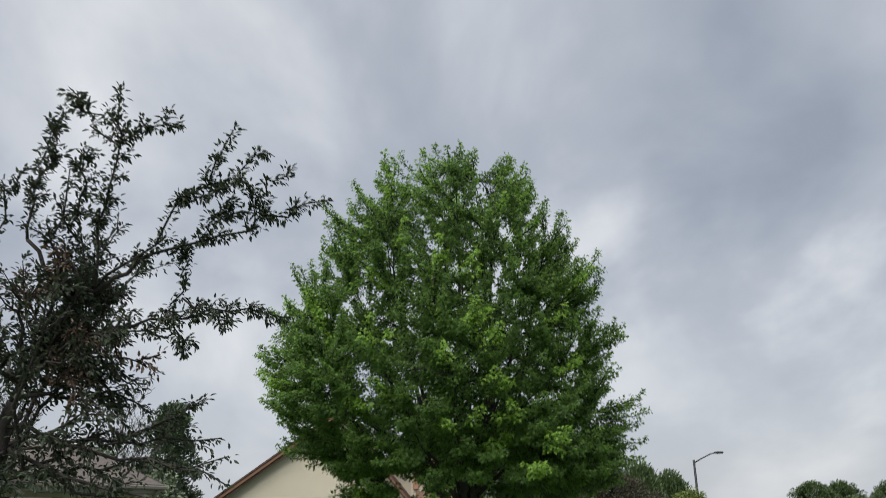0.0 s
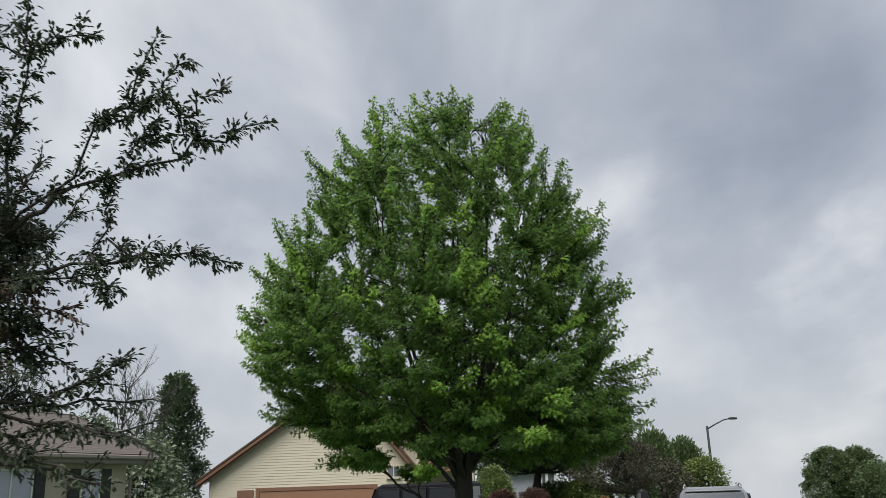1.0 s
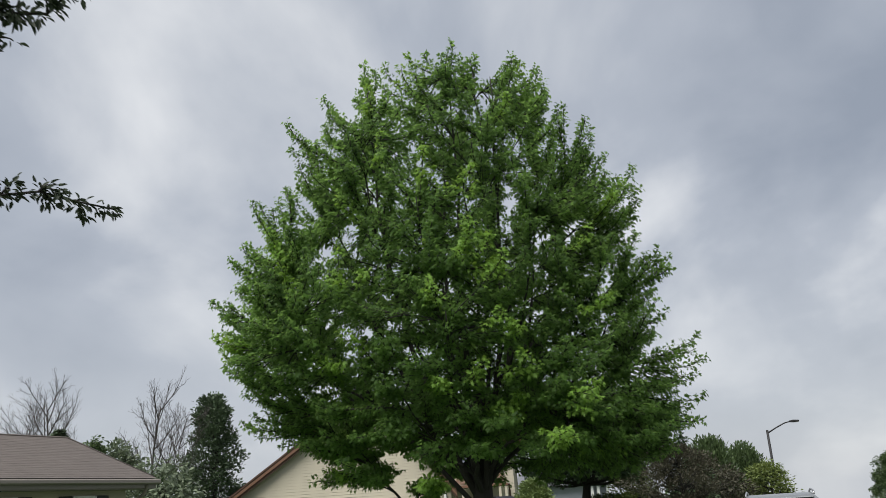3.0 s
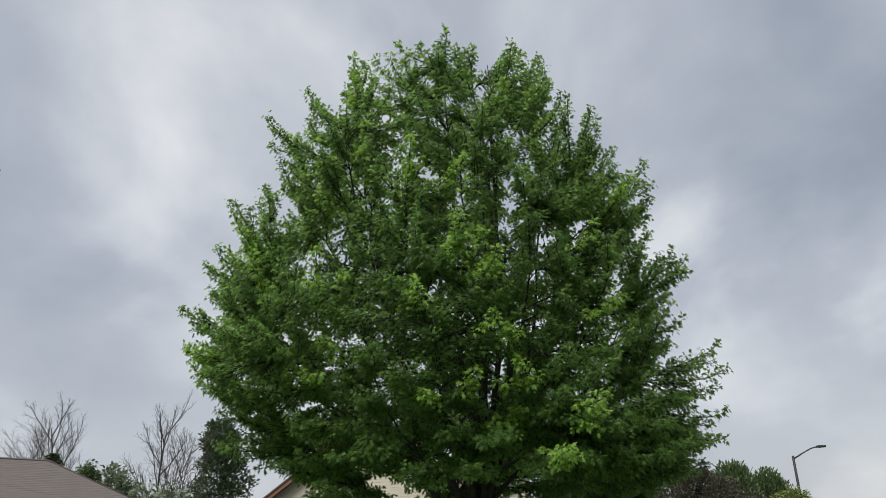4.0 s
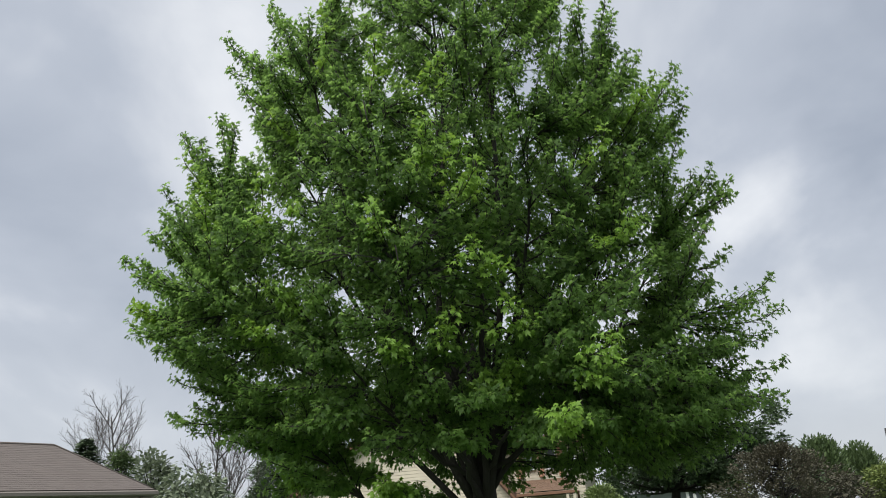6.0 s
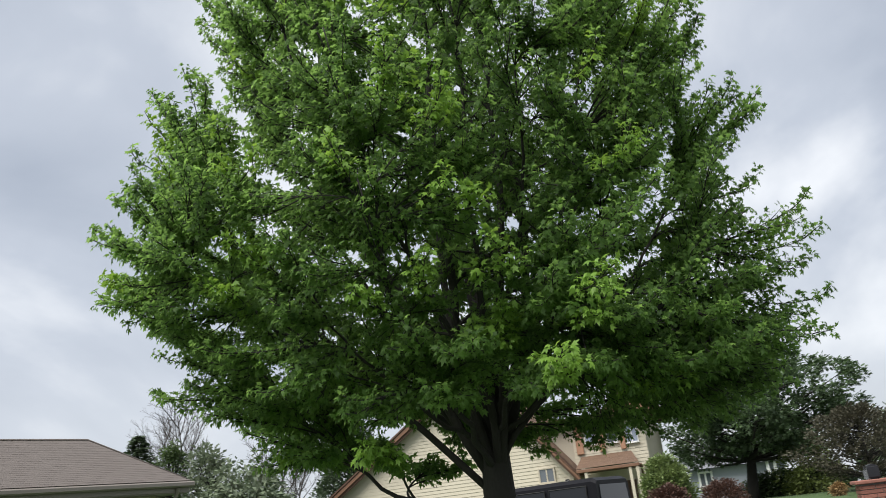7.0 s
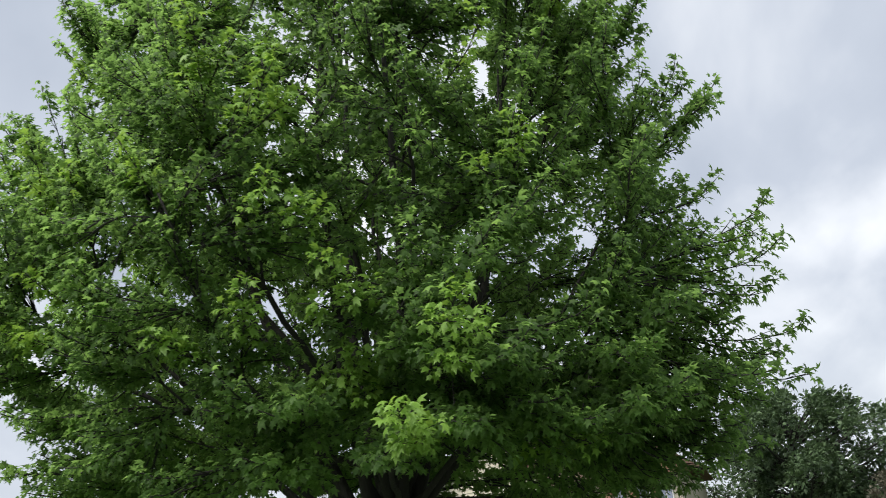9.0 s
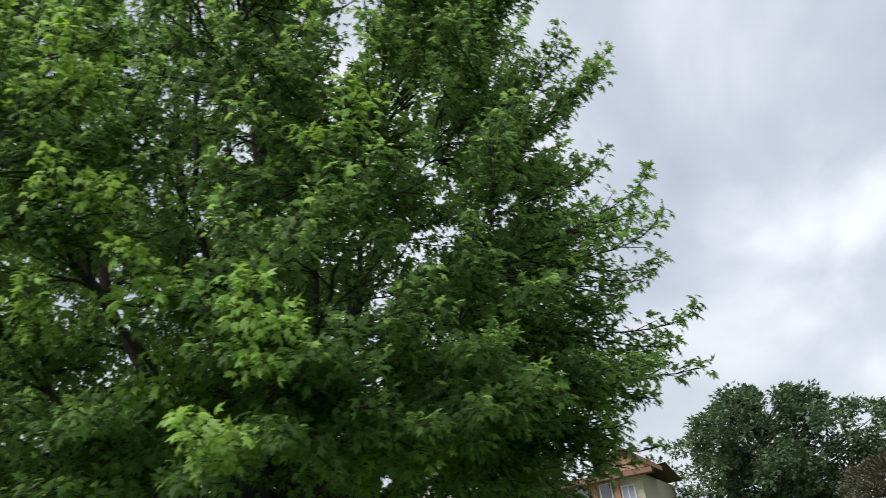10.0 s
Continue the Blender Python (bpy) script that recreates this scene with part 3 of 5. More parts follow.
def bare_tree(at, top, spread, stems, seed, label):
    """Leafless tree: a few upright stems, each forking three times into fine twigs that turn upwards."""
    r = np.random.default_rng(seed)
    gz = ground_z(*at)
    t = thing("bare_tree", (*at, gz), label, "tree", "leafless trees behind the houses")
    H = top - gz

    def grow(bm, p, d, length, rad, level):
        n = 7
        pts, ways = [p], [d]
        for k in range(n):
            d = unit(d + r.normal(0, 0.07, 3) + np.array((0, 0, 0.02 if level == 0 else 0.085)))
            pts.append(pts[-1] + d * length / n)
            ways.append(d)
        tube(bm, pts, np.linspace(rad, max(0.006, rad * 0.3), n + 1), 6 if level < 2 else 3)
        if level == 3:
            return
        count = (13, 7, 5)[level]
        for k in range(count):
            f = (0.34 if level == 0 else 0.2) + (0.66 if level == 0 else 0.75) * (k + r.uniform(0, 0.8)) / count
            j = min(n, int(f * n))
            q = pts[j] + (pts[min(j + 1, n)] - pts[j]) * (f * n - j)
            turn = 2.4 * k + r.uniform(-0.6, 0.6)
            s1 = unit(np.cross(ways[j], (0.3, 0.9, 0.1)))
            s2 = np.cross(ways[j], s1)
            sd = s1 * math.cos(turn) + s2 * math.sin(turn)
            grow(bm, q, unit(ways[j] * 0.8 + sd * r.uniform(0.55, 0.85)), length * r.uniform(0.34, 0.52) * (1.15 - 0.55 * f), rad * (0.50 - 0.15 * f), level + 1)

    for k in range(stems):
        a = 2 * math.pi * k / stems + r.uniform(-0.5, 0.5)
        lean = spread * r.uniform(0.5, 1.2)
        d = unit(np.array((math.cos(a) * lean, math.sin(a) * lean, 1.0)))
        bm = bmesh.new()
        grow(bm, np.array((0.3 * k - 0.3, 0.15 * math.sin(a), -0.1)), d, H * (0.86 if k == 0 else r.uniform(0.62, 0.8)), 0.10 if k == 0 else 0.06, 0)
        part("stem", bm, M_DEADBARK, t, "", True)


def conifer(at, top, radius, seed, label):
    r = np.random.default_rng(seed)
    gz = ground_z(*at)
    t = thing("conifer", (*at, gz), label, "tree")
    H = top - gz
    part("trunk", tube(bmesh.new(), [(0, 0, -0.1), (0, 0, H * 0.5), (0, 0, H * 0.95)], [0.16, 0.1, 0.02], 8), M_BARK, t)
    P, A = [], []
    for k in range(46):
        f = k / 46
        z = 0.25 * H + 0.75 * H * f
        for a in r.uniform(0, 6.28, 9):
            L = radius * (1 - f) * r.uniform(0.7, 1.15) + 0.03
            d = np.array((math.cos(a), math.sin(a), -0.12))
            for s in np.linspace(0.15, 1, 8):
                for sg in (-1, 1):
                    P.append(np.array((0, 0, z)) + d * L * s + r.normal(0, 0.03, 3))
                    A.append(unit(d + sg * np.array((-d[1], d[0], 0)) * 0.9 + np.array((0, 0, 0.15))))
    P, A = np.array(P), np.array(A)
    leaves("needles", P, A, unit(np.array((0, 0, 1.0)) + r.normal(0, 0.3, P.shape)), r.uniform(0.10, 0.19, len(P)), TUFT, M_CONIFER, t)


# crab-apple near the start of the walk: limbs from a trunk, then long bowed branches with spurs
CRAB_AT = (-3.95, 8.3)
# boughs and sprays: start, middle, tip
CRAB_BOUGHS = [((-2.99, 7.9, 3.69), (-2.12, 7.55, 4.22), (-1.48, 7.0, 4.89)), ((-2.38, 7.7, 4.0), (-1.52, 7.55, 4.12), (-0.69, 7.5, 4.40)),
               ((-2.58, 7.9, 3.37), (-1.96, 8.1, 3.72), (-1.36, 8.94, 3.65)), ((-2.90, 7.75, 3.72), (-2.70, 7.4, 4.6), (-2.60, 7.2, 5.45)),
               ((-3.56, 7.7, 4.18), (-3.58, 7.6, 4.82), (-3.21, 7.4, 5.34)), ((-3.21, 7.8, 4.0), (-3.08, 7.7, 4.62), (-3.02, 7.6, 5.03))]
CRAB_SPRAYS = [((-1.9, 7.45, 4.38), (-1.55, 7.2, 4.44), (-1.22, 6.8, 4.58)), ((-1.39, 7.25, 4.07), (-1.32, 7.2, 4.34), (-1.0, 7.15, 4.59)),
               ((-2.17, 7.85, 3.52), (-2.04, 7.8, 3.72), (-2.1, 7.75, 4.02)), ((-2.27, 7.85, 3.50), (-2.1, 7.8, 3.38), (-2.08, 7.7, 3.16)),
               ((-2.65, 7.3, 4.95), (-2.87, 7.25, 5.16), (-3.02, 7.2, 5.4)), ((-2.64, 7.3, 4.95), (-2.37, 7.2, 5.04), (-2.08, 7.1, 5.16)),
               ((-3.89, 7.8, 4.2), (-3.74, 7.6, 4.7), (-3.29, 7.4, 4.97)), ((-2.8, 7.95, 2.3), (-2.3, 7.95, 2.45), (-1.85, 7.9, 2.69)),
               ((-1.75, 7.4, 4.08), (-1.66, 7.35, 4.24), (-1.5, 7.2, 4.30)), ((-2.1, 7.8, 3.60), (-1.8, 7.7, 3.36), (-1.6, 7.7, 3.36))]


def make_crabapple():
    r = np.random.default_rng(23)
    gx, gy = CRAB_AT
    gz = ground_z(gx, gy)
    t = thing("crabapple_tree", (gx, gy, gz), "dark-leaved crab-apple with long arching branches on the lawn", "tree")
    org = np.array((gx, gy, gz))
    bm = bmesh.new()
    tube(bm, [(0, 0, -0.2), (0, 0, 0.1), (0.03, 0, 0.7), (0.0, 0.02, 1.3), (0.02, 0, 1.6)], [0.19, 0.14, 0.11, 0.10, 0.09], 11)
    part("trunk", bm, M_DARKBARK, t, "dark scaly trunk", True)
    fork = np.array((0.02, 0.0, 1.5))
    P, A, U, S, K = [], [], [], [], []

    def spurs(p, dens, kind, start=0.25):
        """Leaf whorls along a branch."""
        seg = np.linalg.norm(np.diff(p, axis=0), axis=1)
        cum = np.concatenate([[0], np.cumsum(seg)])
        d = cum[-1] * start
        while d < cum[-1] + 0.01:
            q = np.array([np.interp(d, cum, p[:, k]) for k in range(3)])
            q2 = np.array([np.interp(min(d + 0.05, cum[-1]), cum, p[:, k]) for k in range(3)])
            way = unit(q2 - q + 1e-5)
            tipness = d / cum[-1]
            for _ in range(int(dens * (1.0 if tipness < 0.9 else 1.4))):
                o = unit(r.normal(0, 0.75, 3) + way * 0.9 + np.array((0, 0, -0.45)))
                P.append(q + o * r.uniform(0.005, 0.06)); A.append(o)
                U.append(unit(np.array((0, 0, 1.0)) + r.normal(0, 0.5, 3)))
                S.append(r.uniform(0.042, 0.070)); K.append(kind)
            d += r.uniform(0.02, 0.085)

    def branch(a, b, lift, rad, dens, kind, twigs, spread=0.45):
        p = bend(a, b, lift, 9, 0.045)
        bm = bmesh.new()
        tube(bm, p, np.linspace(rad, 0.006, 9), 7)
        part("branch", bm, M_DARKBARK, t, "", True)
        spurs(p, dens, kind, 0.06)
        bm = bmesh.new()
        for _ in range(twigs):
            j = int(r.integers(2, 8))
            d = unit(p[min(j + 1, 8)] - p[j - 1])
            sd = unit(d * 0.8 + unit(np.cross(d, r.normal(0, 1, 3))) * 0.8 + np.array((0, 0, 0.15)))
            e = p[j] + sd * r.uniform(0.10, spread)
            q = bend(p[j], e, (0, 0, 0.03), 5, 0.012)
            tube(bm, q, np.linspace(0.009, 0.003, 5), 4)
            spurs(q, dens, kind, 0.1)
        part("twiggery", bm, M_DARKBARK, t, "", True, kind="stuff")

    hub = np.array((-2.99, 7.9, 3.69)) - org
    knee = np.array((-3.66, 8.0, 2.72)) - org
    limb = [(fork, knee, (-0.02, 0, -0.05), 0.08), (knee, hub, (-0.10, 0, 0.08), 0.042)]
    line = []
    for a, b, lift, rad in limb:
        bm = bmesh.new(); p = bend(a, b, lift, 8, 0.02)
        line.append(p)
        tube(bm, p, np.linspace(rad, rad * 0.7, 8), 9)
        part("limb", bm, M_DARKBARK, t, "", True)
    for a, c, b in CRAB_BOUGHS:
        a, b, c = (np.array(k) - org for k in (a, b, c))
        if np.linalg.norm(a - hub) > 0.3:
            near = min((q for p in line for q in p), key=lambda q: np.linalg.norm(q - a) + 2 * max(0, q[2] - a[2]))
            bm = bmesh.new()
            tube(bm, bend(near, a, (0, 0, -0.03), 6, 0.02), np.linspace(0.026, 0.018, 6), 7)
            part("limb", bm, M_DARKBARK, t, "", True)
        branch(a, b, (c - (a + b) / 2) * 1.0, 0.015, 7, 0, 13, 0.15)
    for a, c, b in CRAB_SPRAYS:
        a, b, c = (np.array(k) - org for k in (a, b, c))
        branch(a, b, (c - (a + b) / 2) * 1.0, 0.010, 6, 0, 5, 0.12)
    # the denser lower and far side of the crown
    for k in range(19):
        a = r.uniform(0, 2 * math.pi)
        z = r.uniform(1.55, 5.0)
        rr = r.uniform(0.7, 2.0) * (1.0 - 0.28 * step(z, 3.6, 5.0))
        b = np.array((0.05 + rr * math.cos(a), rr * math.sin(a), z))
        if b[0] > 1.5 - 0.12 * z:
            b[0] = 1.5 - 0.12 * z
        s = line[int(r.integers(0, 2))][int(r.integers(0, 6))]
        branch(s, b, (0, 0, r.uniform(-0.15, 0.2)), 0.024, 4, 1 if (z > 2.2 and r.uniform() < 0.10) else 0, 10, 0.5)
    # low boughs that hang towards the street
    for e in ((-1.65, 8.0, 2.18), (-1.62, 7.9, 1.92), (-1.75, 8.1, 2.35), (-2.2, 8.2, 1.75), (-2.1, 8.0, 2.55), (-1.9, 7.6, 1.7)):
        branch(line[0][int(r.integers(3, 8))], np.array(e) - org, (0, 0, r.uniform(-0.1, 0.12)), 0.022, 4, 0, 9, 0.30)
    # leafy middle of the crown round the fork of the main limb
    for k in range(26):
        if k < 16:
            b = np.array((r.uniform(-3.95, -2.75), r.uniform(7.5, 8.8), r.uniform(3.5, 4.85)))
        else:
            b = np.array((r.uniform(-3.0, -2.15), r.uniform(7.6, 8.6), r.uniform(2.5, 3.45)))
        b = b - org
        s = line[1][int(r.integers(2, 7))] if k < 16 else line[1][int(r.integers(0, 5))]
        branch(s, b, (0, 0, r.uniform(-0.05, 0.12)), 0.018, 4, 1 if r.uniform() < 0.18 else 0, 11, 0.32)
    P, A, U, S, K = np.array(P), np.array(A), np.array(U), np.array(S), np.array(K)
    leaves("crown", P[K == 0], A[K == 0], U[K == 0], S[K == 0], BROAD, M_CRAB, t, "narrow dark grey-green leaves")
    leaves("bronze_foliage", P[K == 1], A[K == 1], U[K == 1], S[K == 1], BROAD, M_CRAB_RED, t, "bronze-red older leaves")


make_crabapple()
leafy_tree("columnar_tree", (-18.85, 57), 9.0, 2.05, 0.4, M_CONIFER, "tall dark columnar tree behind the houses", 0.22, 330, 46, 0.22, seed=3, cone=0.5, droop=-0.1, lumpy=0.95)
bare_tree((-26.1, 50.0), 10.3, 0.10, 4, 5, "leafless grey dead tree with several upright stems")
bare_tree((-19.3, 50.0), 9.6, 0.08, 3, 8, "leafless grey dead tree with spreading fine twigs")
leafy_tree("shade_tree", (3.5, 45), 6.75, 3.3, 2.35, M_FARDARK, "dark green shade tree with a bent trunk on the far lawn", 0.17, 430, 56, 0.24, seed=4, shape=MAPLE, lumpy=1.0, cleft=True, shift=0.55)
leafy_tree("plum_tree", (7.1, 40), 3.3, 1.7, 1.1, M_PURPLE, "brown-purple leaved plum tree beside the street", 0.10, 330, 36, 0.1, seed=6, lumpy=0.9, droop=-0.3)
leafy_tree("background_tree", (14.3, 70), 4.9, 1.7, 0.2, M_FAR, "dark feathery tree far along the street", 0.30, 170, 44, 0.16, seed=9, droop=-1.0, shape=OVAL, group="trees far along the street")
leafy_tree("background_tree", (17.4, 73), 4.4, 1.4, 0.2, M_FAR, "dark feathery tree far along the street", 0.28, 150, 44, 0.16, seed=10, droop=-1.0, shape=OVAL, group="trees far along the street")
leafy_tree("background_tree", (17.2, 66), 3.0, 1.5, 0.0, M_LIME, "yellow-green bushy tree far along the street", 0.22, 140, 26, 0.12, seed=12, group="trees far along the street")
leafy_tree("background_shrub", (13.4, 62), 2.6, 1.9, 0.0, M_PURPLE, "brown-purple shrub far along the street", 0.2, 140, 26, 0.1, seed=13, category="shrub")
leafy_tree("background_shrub", (11.0, 60), 3.2, 1.5, 0.0, M_FARDARK, "dark green shrub far along the street", 0.2, 120, 26, 0.1, seed=14, category="shrub")
leafy_tree("street_tree", (39.5, 100), 4.2, 3.1, -2.6, M_FAR, "broad bushy green tree far off across the street", 0.20, 420, 80, 0.2, seed=15, group="trees across the street")
leafy_tree("street_tree", (43.5, 102), 4.1, 2.9, -2.6, M_FAR, "broad bushy green tree far off across the street", 0.20, 380, 80, 0.2, seed=16, group="trees across the street")
leafy_tree("street_tree", (48.0, 99), 4.0, 3.1, -2.6, M_FAR, "broad bushy green tree far off across the street", 0.20, 420, 80, 0.2, seed=17, group="trees across the street")
leafy_tree("street_tree", (42.6, 96), 2.3, 2.3, -2.6, M_FAR, "lighter green tree far off across the street", 0.28, 150, 26, 0.15, seed=18, group="trees across the street")
conifer((-14.3, 31.05), 4.9, 2.8, 19, "small dark conifer behind the hip-roofed house")
leafy_tree("round_tree", (-12.95, 30.75), 4.3, 0.62, 0.5, M_FAR, "narrow rounded green tree behind the hip-roofed house", 0.10, 190, 30, 0.08, seed=20, cone=0.3)
leafy_tree("silver_tree", (-13.4, 33.3), 4.3, 0.85, 0.6, M_SILVER, "slender tree with silvery green leaves behind the house", 0.17, 130, 26, 0.12, seed=21, droop=0.1)
leafy_tree("silver_shrub", (-10.9, 31.5), 3.5, 1.2, 0.0, M_SILVER, "tall loose grey-green shrub between the houses", 0.18, 150, 26, 0.06, seed=22, category="shrub", droop=0.7)
leafy_tree("garden_shrub", (-11.7, 33.4), 3.3, 1.3, 0.0, M_FARDARK, "dark green shrub between the houses", 0.16, 160, 28, 0.06, seed=24, category="shrub")
leafy_tree("clipped_shrub", (1.22, 31), 2.08, 0.60, 0.2, M_TOPI, "dense rounded clipped green shrub beside the porch", 0.085, 420, 34, 0.05, seed=25, category="shrub", droop=0.0)
leafy_tree("barberry_bush", (1.42, 27.6), 1.42, 0.60, 0.1, M_BARB, "dark red barberry bush on the lawn", 0.05, 360, 34, 0.03, seed=26, category="shrub", group="red barberry bushes", droop=-0.2)
leafy_tree("barberry_bush", (2.52, 30.5), 1.40, 0.66, 0.1, M_BARB, "dark red barberry bush on the lawn", 0.05, 380, 34, 0.03, seed=27, category="shrub", group="red barberry bushes", droop=-0.2)
leafy_tree("green_shrub", (5.6, 44), 2.6, 1.0, 0.6, M_LIME, "light green loose shrub on the far lawn", 0.13, 150, 28, 0.05, seed=28, category="shrub")
leafy_tree("low_hedge", (4.6, 46), 1.55, 1.5, 0.75, M_FAR, "low rounded green hedge on the far lawn", 0.12, 200, 30, 0.04, seed=29, category="hedge", flat=0.5)
leafy_tree("low_hedge", (6.4, 47), 1.65, 1.2, 0.75, M_FARDARK, "low dark green hedge on the far lawn", 0.12, 170, 30, 0.04, seed=30, category="hedge", flat=0.5)
leafy_tree("amber_shrub", (5.85, 38), 0.95, 0.16, 0.72, M_ORANGE, "small amber-leaved ornamental shrub", 0.06, 90, 26, 0.02, seed=31, category="shrub")


# ---- houses ----
def slab(pts, normal, th=0.012):
    """A thin pane through four points, raised along its normal."""
    bm = bmesh.new()
    nv = Vector(normal).normalized() * th
    a = [bm.verts.new(Vector(p)) for p in pts]
    b = [bm.verts.new(Vector(p) + nv) for p in pts]
    bm.faces.new(a[::-1]); bm.faces.new(b)
    for k in range(len(pts)):
        bm.faces.new((a[k], a[(k + 1) % len(pts)], b[(k + 1) % len(pts)], b[k]))
    bmesh.ops.recalc_face_normals(bm, faces=bm.faces)
    return bm


def siding(name, x0, x1, z0, top, y, mat, parent, course=0.105):
    """Lap siding on a front wall, board by board; top(x) gives the wall's height."""
    xs = np.linspace(x0, x1, 60)
    wall = None
    for z in np.arange(z0, top(None), course):
        ok = [x for x in xs if top(x) >= z + 0.02]
        if not ok:
            continue
        a, b = min(ok), max(ok)
        h = min(course, top(None) - z)
        if wall is None:
            wall = part(name, boxed((a, y + 0.012, z0), (b, y + 0.05, z + h)), mat, parent)
        bm = bmesh.new()
        v = [bm.verts.new(p) for p in ((a, y - 0.013, z), (b, y - 0.013, z), (b, y, z + h), (a, y, z + h), (a, y + 0.011, z), (b, y + 0.011, z), (b, y + 0.011, z + h), (a, y + 0.011, z + h))]
        for f in ((0, 1, 2, 3), (4, 0, 3, 7), (1, 5, 6, 2), (4, 5, 1, 0), (7, 6, 5, 4), (3, 2, 6, 7)):
            bm.faces.new([v[k] for k in f])
        part("clapboard", bm, mat, wall)
    return wall


def roof_slope(bm, a, b, c, d, course=0.11, thick=0.004, tab=0.33):
    """Overlapping shingles on the plane a-b (eave) to d-c (ridge)."""
    a, b, c, d = (Vector(p) for p in (a, b, c, d))
    n = (b - a).cross(d - a).normalized()
    if n.z < 0:
        n = -n
    rows = max(2, int((d - a).length / course))
    for k in range(rows):
        f0, f1 = k / rows, min(1.0, (k + 1.15) / rows)
        l0, r0, l1, r1 = a.lerp(d, f0), b.lerp(c, f0), a.lerp(d, f1), b.lerp(c, f1)
        m = max(1, int((r0 - l0).length / tab))
        for j in range(m):
            s0, s1 = j / m, (j + 1) / m
            lift = n * (thick * (1.0 + 0.12 * ((j * 7 + k * 3) % 4)))
            q = [l0.lerp(r0, s0) + lift, l0.lerp(r0, s1) + lift, l1.lerp(r1, s1) + n * 0.002, l1.lerp(r1, s0) + n * 0.002]
            lo = [l0.lerp(r0, s0), l0.lerp(r0, s1)]
            v = [bm.verts.new(p) for p in q + lo]
            bm.faces.new(v[:4]); bm.faces.new((v[4], v[5], v[1], v[0]))


def window(parent, x0, x1, z0, z1, y, frame_mat, glass, bars=1, depth=0.06, w=0.05, label=""):
    bm = bmesh.new()
    for lo, hi in (((x0 - w, z0 - w), (x0, z1 + w)), ((x1, z0 - w), (x1 + w, z1 + w)), ((x0, z1), (x1, z1 + w)), ((x0, z0 - w), (x1, z0))):
        box(bm, (lo[0], y - depth, lo[1]), (hi[0], y + 0.03, hi[1]), 0.006)
    for k in range(bars):
        xm = x0 + (x1 - x0) * (k + 1) / (bars + 1)
        box(bm, (xm - w * 0.4, y - depth * 0.8, z0), (xm + w * 0.4, y + 0.02, z1))
    win = part("window", bm, frame_mat, parent, label)
    part("pane", boxed((x0, y - 0.032, z0), (x1, y - 0.022, z1)), glass, win)
    part("sill", boxed((x0 - w * 1.6, y - depth * 1.5, z0 - w * 1.7), (x1 + w * 1.6, y, z0 - w * 1.05), 0.006), frame_mat, win)
    return win


